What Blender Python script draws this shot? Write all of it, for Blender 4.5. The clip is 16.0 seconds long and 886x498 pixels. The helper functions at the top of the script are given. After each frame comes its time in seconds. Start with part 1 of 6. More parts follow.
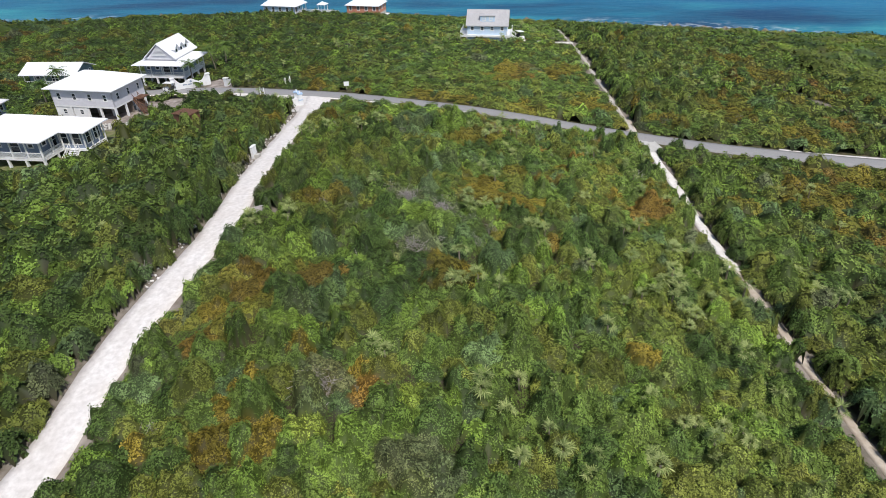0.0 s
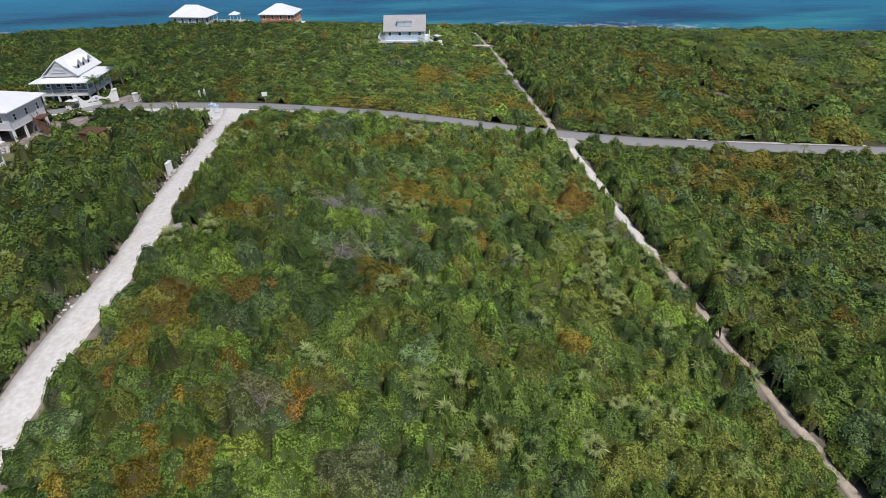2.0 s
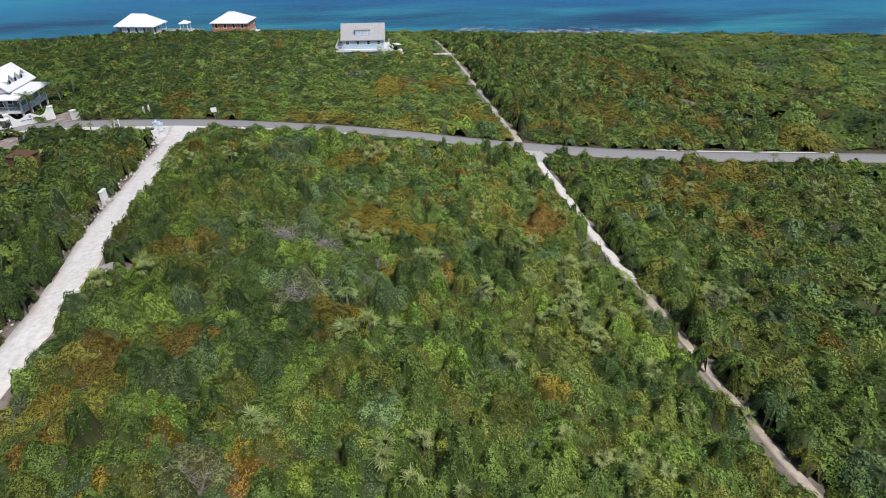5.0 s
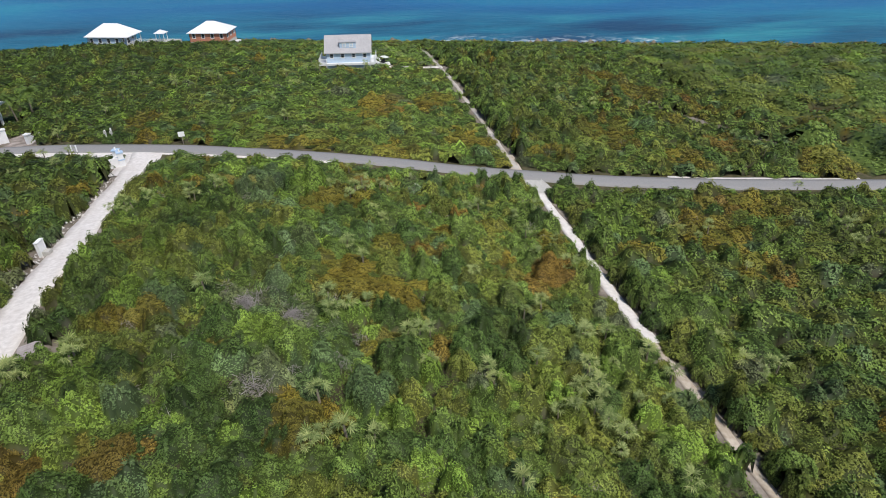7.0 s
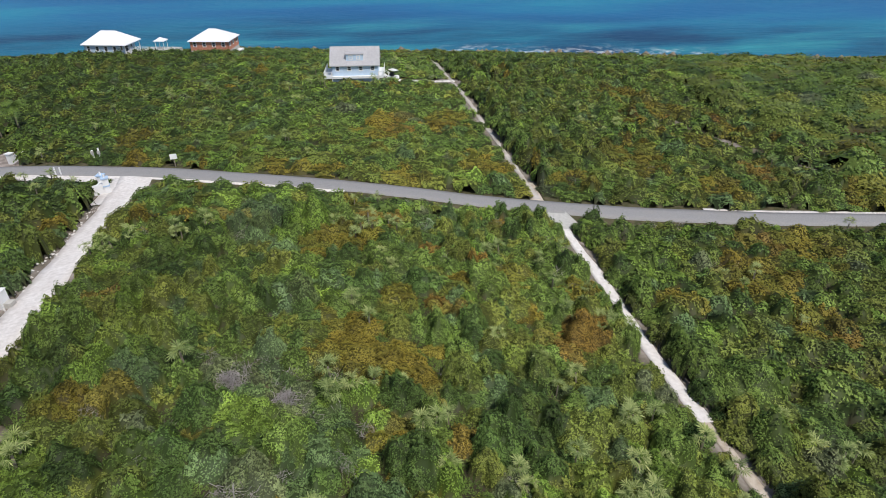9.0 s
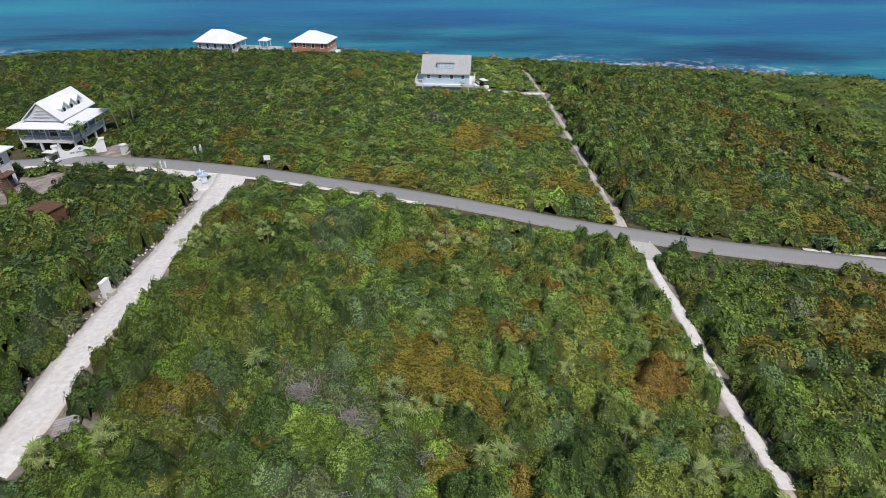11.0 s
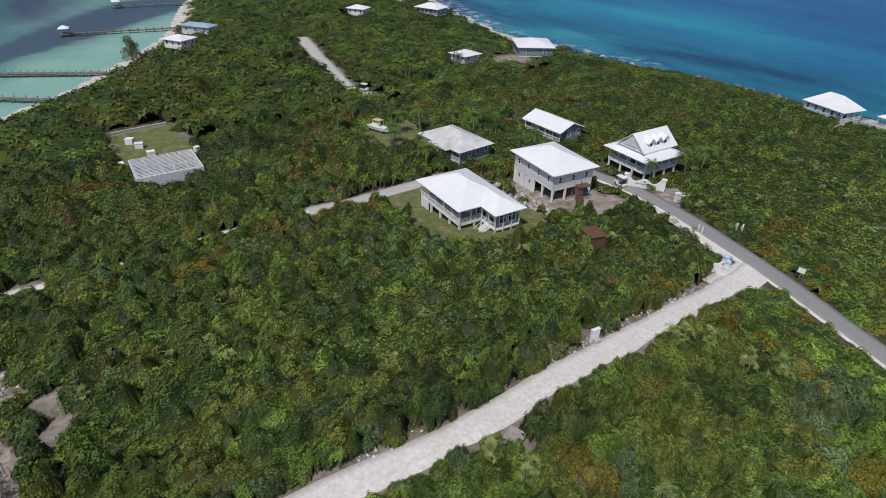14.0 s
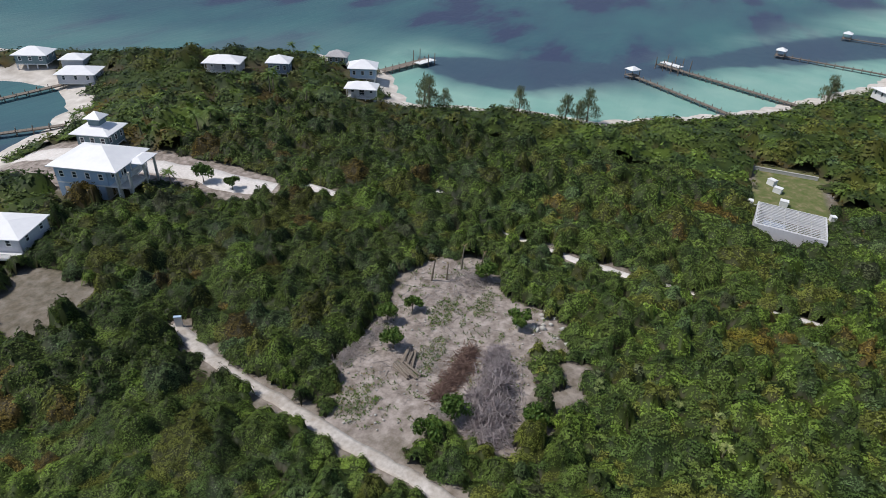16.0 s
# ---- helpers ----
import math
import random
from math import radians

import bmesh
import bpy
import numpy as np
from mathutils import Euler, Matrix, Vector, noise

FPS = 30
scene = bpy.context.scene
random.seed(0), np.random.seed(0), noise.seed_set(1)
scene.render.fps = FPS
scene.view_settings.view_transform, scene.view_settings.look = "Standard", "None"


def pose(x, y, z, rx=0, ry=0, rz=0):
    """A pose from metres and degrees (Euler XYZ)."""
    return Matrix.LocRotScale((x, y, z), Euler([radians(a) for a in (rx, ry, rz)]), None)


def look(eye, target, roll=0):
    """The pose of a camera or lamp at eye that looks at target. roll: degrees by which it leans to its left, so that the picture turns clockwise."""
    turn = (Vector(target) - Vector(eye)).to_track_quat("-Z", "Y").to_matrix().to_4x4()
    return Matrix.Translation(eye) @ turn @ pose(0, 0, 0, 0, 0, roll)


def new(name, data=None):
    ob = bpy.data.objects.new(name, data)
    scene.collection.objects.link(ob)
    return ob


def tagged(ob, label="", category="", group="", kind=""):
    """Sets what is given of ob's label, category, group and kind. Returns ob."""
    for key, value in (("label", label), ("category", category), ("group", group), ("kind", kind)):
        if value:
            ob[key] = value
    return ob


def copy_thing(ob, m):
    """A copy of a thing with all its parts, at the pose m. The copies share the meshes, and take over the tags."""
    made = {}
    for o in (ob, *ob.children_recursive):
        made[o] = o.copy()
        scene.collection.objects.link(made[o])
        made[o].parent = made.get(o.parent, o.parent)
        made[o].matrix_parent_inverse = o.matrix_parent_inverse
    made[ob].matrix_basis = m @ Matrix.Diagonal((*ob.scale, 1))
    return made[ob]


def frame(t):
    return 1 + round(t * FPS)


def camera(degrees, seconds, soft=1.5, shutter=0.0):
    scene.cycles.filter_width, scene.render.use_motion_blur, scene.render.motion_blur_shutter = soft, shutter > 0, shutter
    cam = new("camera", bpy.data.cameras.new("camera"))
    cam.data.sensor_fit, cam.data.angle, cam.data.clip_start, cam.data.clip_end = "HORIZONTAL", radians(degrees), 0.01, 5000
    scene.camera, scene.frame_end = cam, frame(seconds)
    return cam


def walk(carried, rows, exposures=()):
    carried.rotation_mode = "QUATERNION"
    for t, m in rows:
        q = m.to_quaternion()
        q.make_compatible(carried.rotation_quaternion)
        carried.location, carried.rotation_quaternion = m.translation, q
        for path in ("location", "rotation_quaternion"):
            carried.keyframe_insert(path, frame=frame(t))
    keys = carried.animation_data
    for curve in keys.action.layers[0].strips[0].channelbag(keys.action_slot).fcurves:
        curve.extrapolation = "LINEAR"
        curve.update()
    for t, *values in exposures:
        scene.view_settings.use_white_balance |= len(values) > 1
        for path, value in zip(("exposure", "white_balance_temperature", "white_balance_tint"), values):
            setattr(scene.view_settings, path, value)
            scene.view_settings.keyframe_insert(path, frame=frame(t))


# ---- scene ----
cam = camera(73.7, 16.0, soft=0.7)
PATH = [
    (0, (0.603, -0.174, 41.976), (0.569, 1.512, 40.901), -0.9),
    (0.5, (0.789, -0.324, 42.02), (0.685, 1.363, 40.951), -0.8),
    (1, (0.991, -0.441, 42.065), (0.991, 1.25, 40.996), -1.0),
    (1.5, (0.957, -0.436, 41.895), (1.095, 1.251, 40.83), -0.9),
    (2, (1.015, -0.428, 41.893), (1.202, 1.256, 40.83), -0.9),
    (2.5, (1.044, -0.394, 41.861), (1.283, 1.284, 40.799), -0.8),
    (3, (1.081, -0.2, 41.871), (1.35, 1.474, 40.81), -0.7),
    (5.5, (2.567, 6.862, 41.611), (2.866, 8.536, 40.558), -0.7),
    (6, (3.036, 9.314, 41.572), (3.344, 10.985, 40.518), -0.7),
    (6.5, (3.518, 11.833, 41.507), (3.835, 13.505, 40.458), -0.6),
    (7, (3.952, 14.445, 41.541), (4.273, 16.118, 40.494), -0.6),
    (7.5, (4.208, 17.156, 41.527), (4.532, 18.83, 40.481), -0.5),
    (8, (4.308, 19.827, 41.5), (4.635, 21.503, 40.459), -0.3),
    (10.5, (4.548, 23.929, 42.289), (4.703, 25.632, 41.251), -0.2),
    (11, (4.571, 24.147, 43.114), (4.623, 25.857, 42.078), -0.1),
    (11.5, (4.497, 24.406, 44.383), (4.42, 26.115, 43.346), 0.0),
    (12, (4.27, 24.554, 45.834), (4.01, 26.245, 44.799), 0.3),
    (12.5, (4.107, 24.806, 47.424), (3.583, 26.435, 46.39), 0.7),
    (13, (4.041, 25.072, 49.211), (3.226, 26.576, 48.175), 1.1),
    (13.5, (4.095, 25.152, 51.105), (3.009, 26.472, 50.068), 1.1),
    (14, (3.969, 24.964, 53.149), (2.635, 26.026, 52.103), 1.7),
    (14.5, (3.432, 24.799, 54.536), (1.897, 25.538, 53.488), 2.3),
    (15, (2.722, 24.637, 56.014), (1.062, 24.981, 54.953), 2.9),
    (15.5, (1.793, 24.553, 56.725), (0.109, 24.415, 55.655), 2.9),
    (16, (1.013, 24.021, 57.952), (-0.55, 23.406, 56.866), 3.1),
]
walk(cam, [(t, look(eye, target, roll)) for t, eye, target, roll in PATH],
     exposures=[(0, 0.2), (0.5, 0.02), (1, -0.12), (1.5, -0.12), (2.5, -0.06), (4, 0.0), (8, 0.07), (11, -0.04), (12.5, -0.28), (15, -0.27), (16, -0.07)])

# ---- light ----
SUN_AZ, SUN_EL = 152.0, 58.0        # compass degrees from +y towards +x, and height
world = bpy.data.worlds.new("world")
scene.world = world
world.use_nodes = True
wn = world.node_tree
sky = wn.nodes.new("ShaderNodeTexSky")
sky.sky_type, sky.sun_disc = "NISHITA", False
sky.sun_elevation, sky.sun_rotation = radians(SUN_EL), radians(SUN_AZ)
wn.links.new(sky.outputs[0], wn.nodes["Background"].inputs[0])
wn.nodes["Background"].inputs[1].default_value = 0.105
sun_data = bpy.data.lights.new("sun", "SUN")
sun_data.energy, sun_data.angle, sun_data.color = 3.6, radians(0.5), (1.0, 0.96, 0.9)
sun_ob = new("sun", sun_data)
_a, _e = radians(SUN_AZ), radians(SUN_EL)
sun_ob.matrix_world = look((80 * math.sin(_a), 80 * math.cos(_a), 120), (80 * math.sin(_a) - math.sin(_a) * math.cos(_e), 80 * math.cos(_a) - math.cos(_a) * math.cos(_e), 120 - math.sin(_e)))


# ---- materials ----
def material(name, rough=0.8, metal=0.0, spec=0.5):
    m = bpy.data.materials.new(name)
    m.use_nodes = True
    b = m.node_tree.nodes["Principled BSDF"]
    b.inputs["Roughness"].default_value = rough
    b.inputs["Metallic"].default_value = metal
    b.inputs["Specular IOR Level"].default_value = spec
    return m, m.node_tree, b


def noise_node(nt, scale, detail=4.0, rough=0.55, coord=None):
    n = nt.nodes.new("ShaderNodeTexNoise")
    n.inputs["Scale"].default_value, n.inputs["Detail"].default_value, n.inputs["Roughness"].default_value = scale, detail, rough
    if coord is None:
        coord = nt.nodes.new("ShaderNodeNewGeometry").outputs["Position"]
    nt.links.new(coord, n.inputs["Vector"])
    return n.outputs["Fac"]


def ramp(nt, fac, stops):
    r = nt.nodes.new("ShaderNodeValToRGB")
    el = r.color_ramp.elements
    el[0].position, el[0].color = stops[0][0], (*stops[0][1], 1)
    el[1].position, el[1].color = stops[-1][0], (*stops[-1][1], 1)
    for p, c in stops[1:-1]:
        e = el.new(p)
        e.color = (*c, 1)
    nt.links.new(fac, r.inputs[0])
    return r.outputs[0]


def mixed(nt, fac, a, b, kind="MIX"):
    n = nt.nodes.new("ShaderNodeMix")
    n.data_type, n.blend_type = "RGBA", kind
    for value, socket in ((fac, n.inputs[0]), (a, n.inputs[6]), (b, n.inputs[7])):
        if isinstance(value, (int, float)):
            socket.default_value = value
        elif isinstance(value, tuple):
            socket.default_value = (*value, 1)
        else:
            nt.links.new(value, socket)
    return n.outputs[2]


def bumped(nt, b, height, strength, distance):
    n = nt.nodes.new("ShaderNodeBump")
    n.inputs["Strength"].default_value, n.inputs["Distance"].default_value = strength, distance
    nt.links.new(height, n.inputs["Height"])
    nt.links.new(n.outputs[0], b.inputs["Normal"])


def two_scale(name, stops, fine, coarse, dirt, rough=0.8, bump=0.3, depth=0.02, metal=0.0, amount=0.35, spec=0.4):
    """Grain at one scale, stains at another."""
    m, nt, b = material(name, rough, metal, spec)
    col = ramp(nt, noise_node(nt, fine, 5), stops)
    stain = ramp(nt, noise_node(nt, coarse, 4), [(0.35, (0, 0, 0)), (0.7, (1, 1, 1))])
    f = nt.nodes.new("ShaderNodeMath")
    f.operation, f.inputs[1].default_value = "MULTIPLY", amount
    nt.links.new(stain, f.inputs[0])
    nt.links.new(mixed(nt, f.outputs[0], col, dirt), b.inputs["Base Color"])
    bumped(nt, b, noise_node(nt, fine, 5), bump, depth)
    return m


def leaf_material(name, spread=1.0, rough=0.55):
    """Leaves whose species colour is carried by the attribute tint, varied leaf by leaf."""
    m, nt, b = material(name, rough, 0.0, 0.14)
    at = nt.nodes.new("ShaderNodeAttribute")
    at.attribute_name = "tint"
    geo = nt.nodes.new("ShaderNodeNewGeometry")
    dim, lit = 1 - 0.28 * spread, 1 + 0.28 * spread
    shade = ramp(nt, geo.outputs["Random Per Island"], [(0.0, (dim, dim + 0.02, dim)), (0.6, (1.0, 1.0, 1.0)), (1.0, (lit, lit - 0.02 * spread, lit - 0.1 * spread))])
    col = mixed(nt, 1.0, at.outputs["Color"], shade, "MULTIPLY")
    big = ramp(nt, noise_node(nt, 0.25, 3), [(0.3, (0.8, 0.85, 0.8)), (0.7, (1.15, 1.1, 1.0))])
    nt.links.new(mixed(nt, 1.0, col, big, "MULTIPLY"), b.inputs["Base Color"])
    return m


M_LEAF = leaf_material("leaves")
M_LEAF_MASS = leaf_material("leaf_masses", 0.45)
M_SAND = two_scale("coral_sand", [(0.3, (0.58, 0.545, 0.525)), (0.7, (0.78, 0.742, 0.725))], 2.5, 0.5, (0.50, 0.44, 0.40), 0.95, 0.5, 0.03)
M_TRACK = two_scale("track_sand", [(0.3, (0.40, 0.365, 0.335)), (0.7, (0.60, 0.56, 0.53))], 2.0, 0.4, (0.26, 0.21, 0.16), 0.95, 0.5, 0.03, amount=0.6)
M_TRAIL = two_scale("trail_sand", [(0.3, (0.42, 0.35, 0.28)), (0.7, (0.60, 0.53, 0.45))], 2.5, 0.6, (0.22, 0.16, 0.11), 0.95, 0.5, 0.03, amount=0.6)
M_ASPHALT = two_scale("asphalt", [(0.3, (0.22, 0.215, 0.22)), (0.7, (0.30, 0.295, 0.295))], 6.0, 0.35, (0.30, 0.28, 0.26), 0.9, 0.3, 0.01)
M_CONCRETE = two_scale("concrete", [(0.3, (0.42, 0.41, 0.39)), (0.7, (0.55, 0.53, 0.5))], 4.0, 0.7, (0.3, 0.28, 0.25), 0.9)
M_ROOF = two_scale("white_roof_metal", [(0.3, (0.76, 0.76, 0.79)), (0.7, (0.82, 0.82, 0.84))], 0.8, 0.3, (0.62, 0.62, 0.66), 0.45, 0.05, 0.01, amount=0.25)
M_ROOF_WORN = two_scale("worn_roof_metal", [(0.3, (0.5, 0.5, 0.52)), (0.7, (0.76, 0.75, 0.75))], 0.6, 0.2, (0.42, 0.40, 0.40), 0.5, 0.1, 0.01, amount=0.7)
M_ROOF_GREY = two_scale("grey_shingles", [(0.3, (0.36, 0.35, 0.37)), (0.7, (0.46, 0.45, 0.46))], 3.0, 0.4, (0.30, 0.29, 0.29), 0.8)
M_ROOF_BLUE = two_scale("blue_roof_metal", [(0.3, (0.28, 0.36, 0.5)), (0.7, (0.36, 0.44, 0.58))], 1.0, 0.3, (0.24, 0.28, 0.36), 0.5)
M_WHITE = two_scale("white_paint", [(0.3, (0.72, 0.72, 0.73)), (0.7, (0.82, 0.82, 0.82))], 2.0, 0.5, (0.55, 0.54, 0.52), 0.6, 0.05, 0.01, amount=0.3)
M_GREYWALL = two_scale("pale_grey_siding", [(0.3, (0.60, 0.59, 0.64)), (0.7, (0.68, 0.67, 0.71))], 2.5, 0.5, (0.50, 0.49, 0.52), 0.7, 0.1, 0.01)
M_BLUEWALL = two_scale("slate_blue_siding", [(0.3, (0.20, 0.25, 0.34)), (0.7, (0.27, 0.32, 0.42))], 2.5, 0.5, (0.15, 0.18, 0.24), 0.7, 0.1, 0.01)
M_SKYWALL = two_scale("sky_blue_siding", [(0.3, (0.50, 0.62, 0.78)), (0.7, (0.58, 0.70, 0.84))], 2.5, 0.5, (0.32, 0.42, 0.52), 0.7, 0.1, 0.01)
M_TEALWALL = two_scale("teal_siding", [(0.3, (0.16, 0.24, 0.27)), (0.7, (0.22, 0.30, 0.33))], 2.5, 0.5, (0.12, 0.16, 0.18), 0.7, 0.1, 0.01)
M_PINKWALL = two_scale("coral_red_siding", [(0.3, (0.50, 0.20, 0.13)), (0.7, (0.60, 0.27, 0.18))], 2.5, 0.5, (0.4, 0.18, 0.13), 0.7, 0.1, 0.01)
M_WOOD = two_scale("weathered_wood", [(0.3, (0.15, 0.12, 0.10)), (0.7, (0.27, 0.23, 0.19))], 5.0, 1.0, (0.10, 0.08, 0.07), 0.85)
M_RUST = two_scale("rusty_sheet", [(0.3, (0.10, 0.05, 0.03)), (0.7, (0.20, 0.10, 0.06))], 3.0, 0.8, (0.07, 0.05, 0.04), 0.8)
M_ROCK = two_scale("coast_rock", [(0.3, (0.16, 0.13, 0.10)), (0.7, (0.34, 0.28, 0.21))], 1.2, 0.2, (0.10, 0.08, 0.06), 0.95, 0.9, 0.2)
M_DEAD = two_scale("dead_twigs", [(0.3, (0.27, 0.24, 0.235)), (0.7, (0.44, 0.40, 0.395))], 2.0, 0.4, (0.16, 0.11, 0.09), 0.95)
M_BARK = two_scale("palm_bark", [(0.3, (0.16, 0.13, 0.10)), (0.7, (0.28, 0.24, 0.19))], 3.0, 1.0, (0.1, 0.08, 0.06), 0.9)
M_DARK = two_scale("dark_rubber", [(0.3, (0.02, 0.02, 0.02)), (0.7, (0.04, 0.04, 0.04))], 3.0, 1.0, (0.05, 0.045, 0.04), 0.8)
M_LITBLUE = two_scale("light_blue_paint", [(0.3, (0.36, 0.5, 0.68)), (0.7, (0.45, 0.58, 0.74))], 2.5, 0.5, (0.3, 0.38, 0.5), 0.6)
M_YELLOW = two_scale("yellow_canvas", [(0.3, (0.5, 0.42, 0.2)), (0.7, (0.6, 0.5, 0.26))], 2.5, 0.5, (0.4, 0.34, 0.2), 0.8)


def glass_pane():
    m, nt, b = material("window_glass", 0.08, 0.0, 0.6)
    b.inputs["Base Color"].default_value = (0.03, 0.04, 0.05, 1)
    return m


M_GLASS = glass_pane()


def ground_material():
    """Leaf litter, thin grass and pale coral sand, by the attribute bare (0 scrub floor, 1 lawn, 2 sand)."""
    m, nt, b = material("island_ground", 0.95, 0.0, 0.2)
    at = nt.nodes.new("ShaderNodeAttribute")
    at.attribute_name = "cover"
    sep = nt.nodes.new("ShaderNodeSeparateColor")
    nt.links.new(at.outputs["Color"], sep.inputs[0])
    litter = ramp(nt, noise_node(nt, 1.2, 6), [(0.3, (0.045, 0.05, 0.02)), (0.7, (0.12, 0.10, 0.06))])
    grass = ramp(nt, noise_node(nt, 0.8, 6), [(0.3, (0.09, 0.125, 0.035)), (0.55, (0.15, 0.155, 0.065)), (0.75, (0.26, 0.22, 0.13))])
    sand = ramp(nt, noise_node(nt, 0.7, 7, 0.65), [(0.3, (0.13, 0.108, 0.085)), (0.47, (0.25, 0.212, 0.19)), (0.70, (0.44, 0.385, 0.355))])
    c = mixed(nt, sep.outputs[0], litter, grass)
    c = mixed(nt, sep.outputs[1], c, sand)
    rock = ramp(nt, noise_node(nt, 0.5, 7, 0.7), [(0.3, (0.07, 0.055, 0.04)), (0.7, (0.30, 0.24, 0.18))])
    c = mixed(nt, sep.outputs[2], c, rock)
    shore_at = nt.nodes.new("ShaderNodeAttribute")
    shore_at.attribute_name = "beach"
    c = mixed(nt, shore_at.outputs["Fac"], c, ramp(nt, noise_node(nt, 0.3, 5), [(0.3, (0.44, 0.40, 0.36)), (0.7, (0.66, 0.62, 0.58))]))
    nt.links.new(c, b.inputs["Base Color"])
    bumped(nt, b, noise_node(nt, 2.0, 6), 0.6, 0.08)
    return m


M_GROUND = ground_material()


def water_material():
    """Sea water whose colour follows the depth of the bottom (attribute shoal), with weed beds and swell."""
    m, nt, b = material("sea_water", 0.3, 0.0, 0.06)
    at = nt.nodes.new("ShaderNodeAttribute")
    at.attribute_name = "shoal"
    b.inputs["IOR"].default_value = 1.12
    sep = nt.nodes.new("ShaderNodeSeparateColor")
    nt.links.new(at.outputs["Color"], sep.inputs[0])
    geo = nt.nodes.new("ShaderNodeNewGeometry")
    stretch = nt.nodes.new("ShaderNodeMapping")
    stretch.inputs["Scale"].default_value = (0.35, 1.0, 1.0)
    stretch.inputs["Rotation"].default_value = (0, 0, radians(12))
    nt.links.new(geo.outputs["Position"], stretch.inputs["Vector"])
    deep = ramp(nt, noise_node(nt, 0.013, 4, 0.5, stretch.outputs[0]), [(0.32, (0.014, 0.075, 0.225)), (0.5, (0.018, 0.125, 0.275)), (0.68, (0.024, 0.23, 0.325))])
    reef = ramp(nt, noise_node(nt, 0.04, 5, 0.6, stretch.outputs[0]), [(0.35, (0.016, 0.06, 0.13)), (0.52, (0.02, 0.13, 0.22)), (0.7, (0.04, 0.24, 0.29))])
    c = mixed(nt, sep.outputs[0], deep, reef)
    flats = ramp(nt, noise_node(nt, 0.022, 5, 0.55, stretch.outputs[0]), [(0.43, (0.050, 0.066, 0.118)), (0.475, (0.054, 0.108, 0.142)), (0.62, (0.062, 0.142, 0.162))])
    c = mixed(nt, sep.outputs[1], c, flats)
    pale = ramp(nt, noise_node(nt, 0.06, 4), [(0.3, (0.18, 0.35, 0.31)), (0.7, (0.26, 0.42, 0.37))])
    c = mixed(nt, sep.outputs[2], c, pale)
    foam_at = nt.nodes.new("ShaderNodeAttribute")
    foam_at.attribute_name = "surf"
    sf = nt.nodes.new("ShaderNodeSeparateColor")
    nt.links.new(foam_at.outputs["Color"], sf.inputs[0])
    patchy = mixed(nt, 0.5, sf.outputs[1], noise_node(nt, 0.05, 5, 0.6))
    c = mixed(nt, ramp(nt, patchy, [(0.50, (0, 0, 0)), (0.60, (0.85, 0.85, 0.85))]), c, (0.058, 0.090, 0.132))
    streak = ramp(nt, noise_node(nt, 0.22, 6, 0.7), [(0.5, (0, 0, 0)), (0.62, (1, 1, 1))])
    foam = mixed(nt, 1.0, streak, sf.outputs[0], "MULTIPLY")
    c = mixed(nt, foam, c, (0.75, 0.78, 0.78))
    nt.links.new(c, b.inputs["Base Color"])
    bumped(nt, b, noise_node(nt, 0.5, 6, 0.6, stretch.outputs[0]), 0.5, 0.35)
    return m


M_WATER = water_material()


# ---- mesh helpers ----
def from_arrays(name, verts, faces, mat, tint=None, layers=None, smooth=False):
    """A mesh object from arrays: verts (n, 3), faces (m, 3 or 4)."""
    me = bpy.data.meshes.new(name)
    n, k = faces.shape
    me.vertices.add(len(verts))
    me.vertices.foreach_set("co", np.ascontiguousarray(verts, dtype=np.float32).ravel())
    me.loops.add(n * k)
    me.loops.foreach_set("vertex_index", np.ascontiguousarray(faces, dtype=np.int32).ravel())
    me.polygons.add(n)
    me.polygons.foreach_set("loop_start", np.arange(0, n * k, k, dtype=np.int32))
    me.update(calc_edges=True)
    if smooth:
        me.polygons.foreach_set("use_smooth", np.ones(n, dtype=bool))
    for key, colour in ([("tint", tint)] if tint is not None else []) + list((layers or {}).items()):
        at = me.color_attributes.new(key, "FLOAT_COLOR", "POINT")
        rgba = np.ones((len(verts), 4), dtype=np.float32)
        rgba[:, :3] = colour
        at.data.foreach_set("color", rgba.ravel())
    me.materials.append(mat)
    me.validate()
    return new(name, me)


def part(name, bm, mat, parent=None, label="", smooth=False):
    """Links a bmesh as ONE mesh object under a thing or under a part."""
    me = bpy.data.meshes.new(name)
    bmesh.ops.recalc_face_normals(bm, faces=bm.faces)
    bm.to_mesh(me)
    bm.free()
    me.materials.append(mat)
    if smooth:
        for p in me.polygons:
            p.use_smooth = True
    ob = new(name, me)
    ob.parent = parent
    if label:
        ob["label"] = label
    return ob


def box(bm, x0, x1, y0, y1, z0, z1, m=None):
    vs = [bm.verts.new((x, y, z)) for x in (x0, x1) for y in (y0, y1) for z in (z0, z1)]
    if m is not None:
        for v in vs:
            v.co = m @ v.co
    for f in ((0, 1, 3, 2), (4, 6, 7, 5), (0, 4, 5, 1), (2, 3, 7, 6), (0, 2, 6, 4), (1, 5, 7, 3)):
        bm.faces.new([vs[i] for i in f])
    return bm


def boxed(x0, x1, y0, y1, z0, z1):
    return box(bmesh.new(), x0, x1, y0, y1, z0, z1)


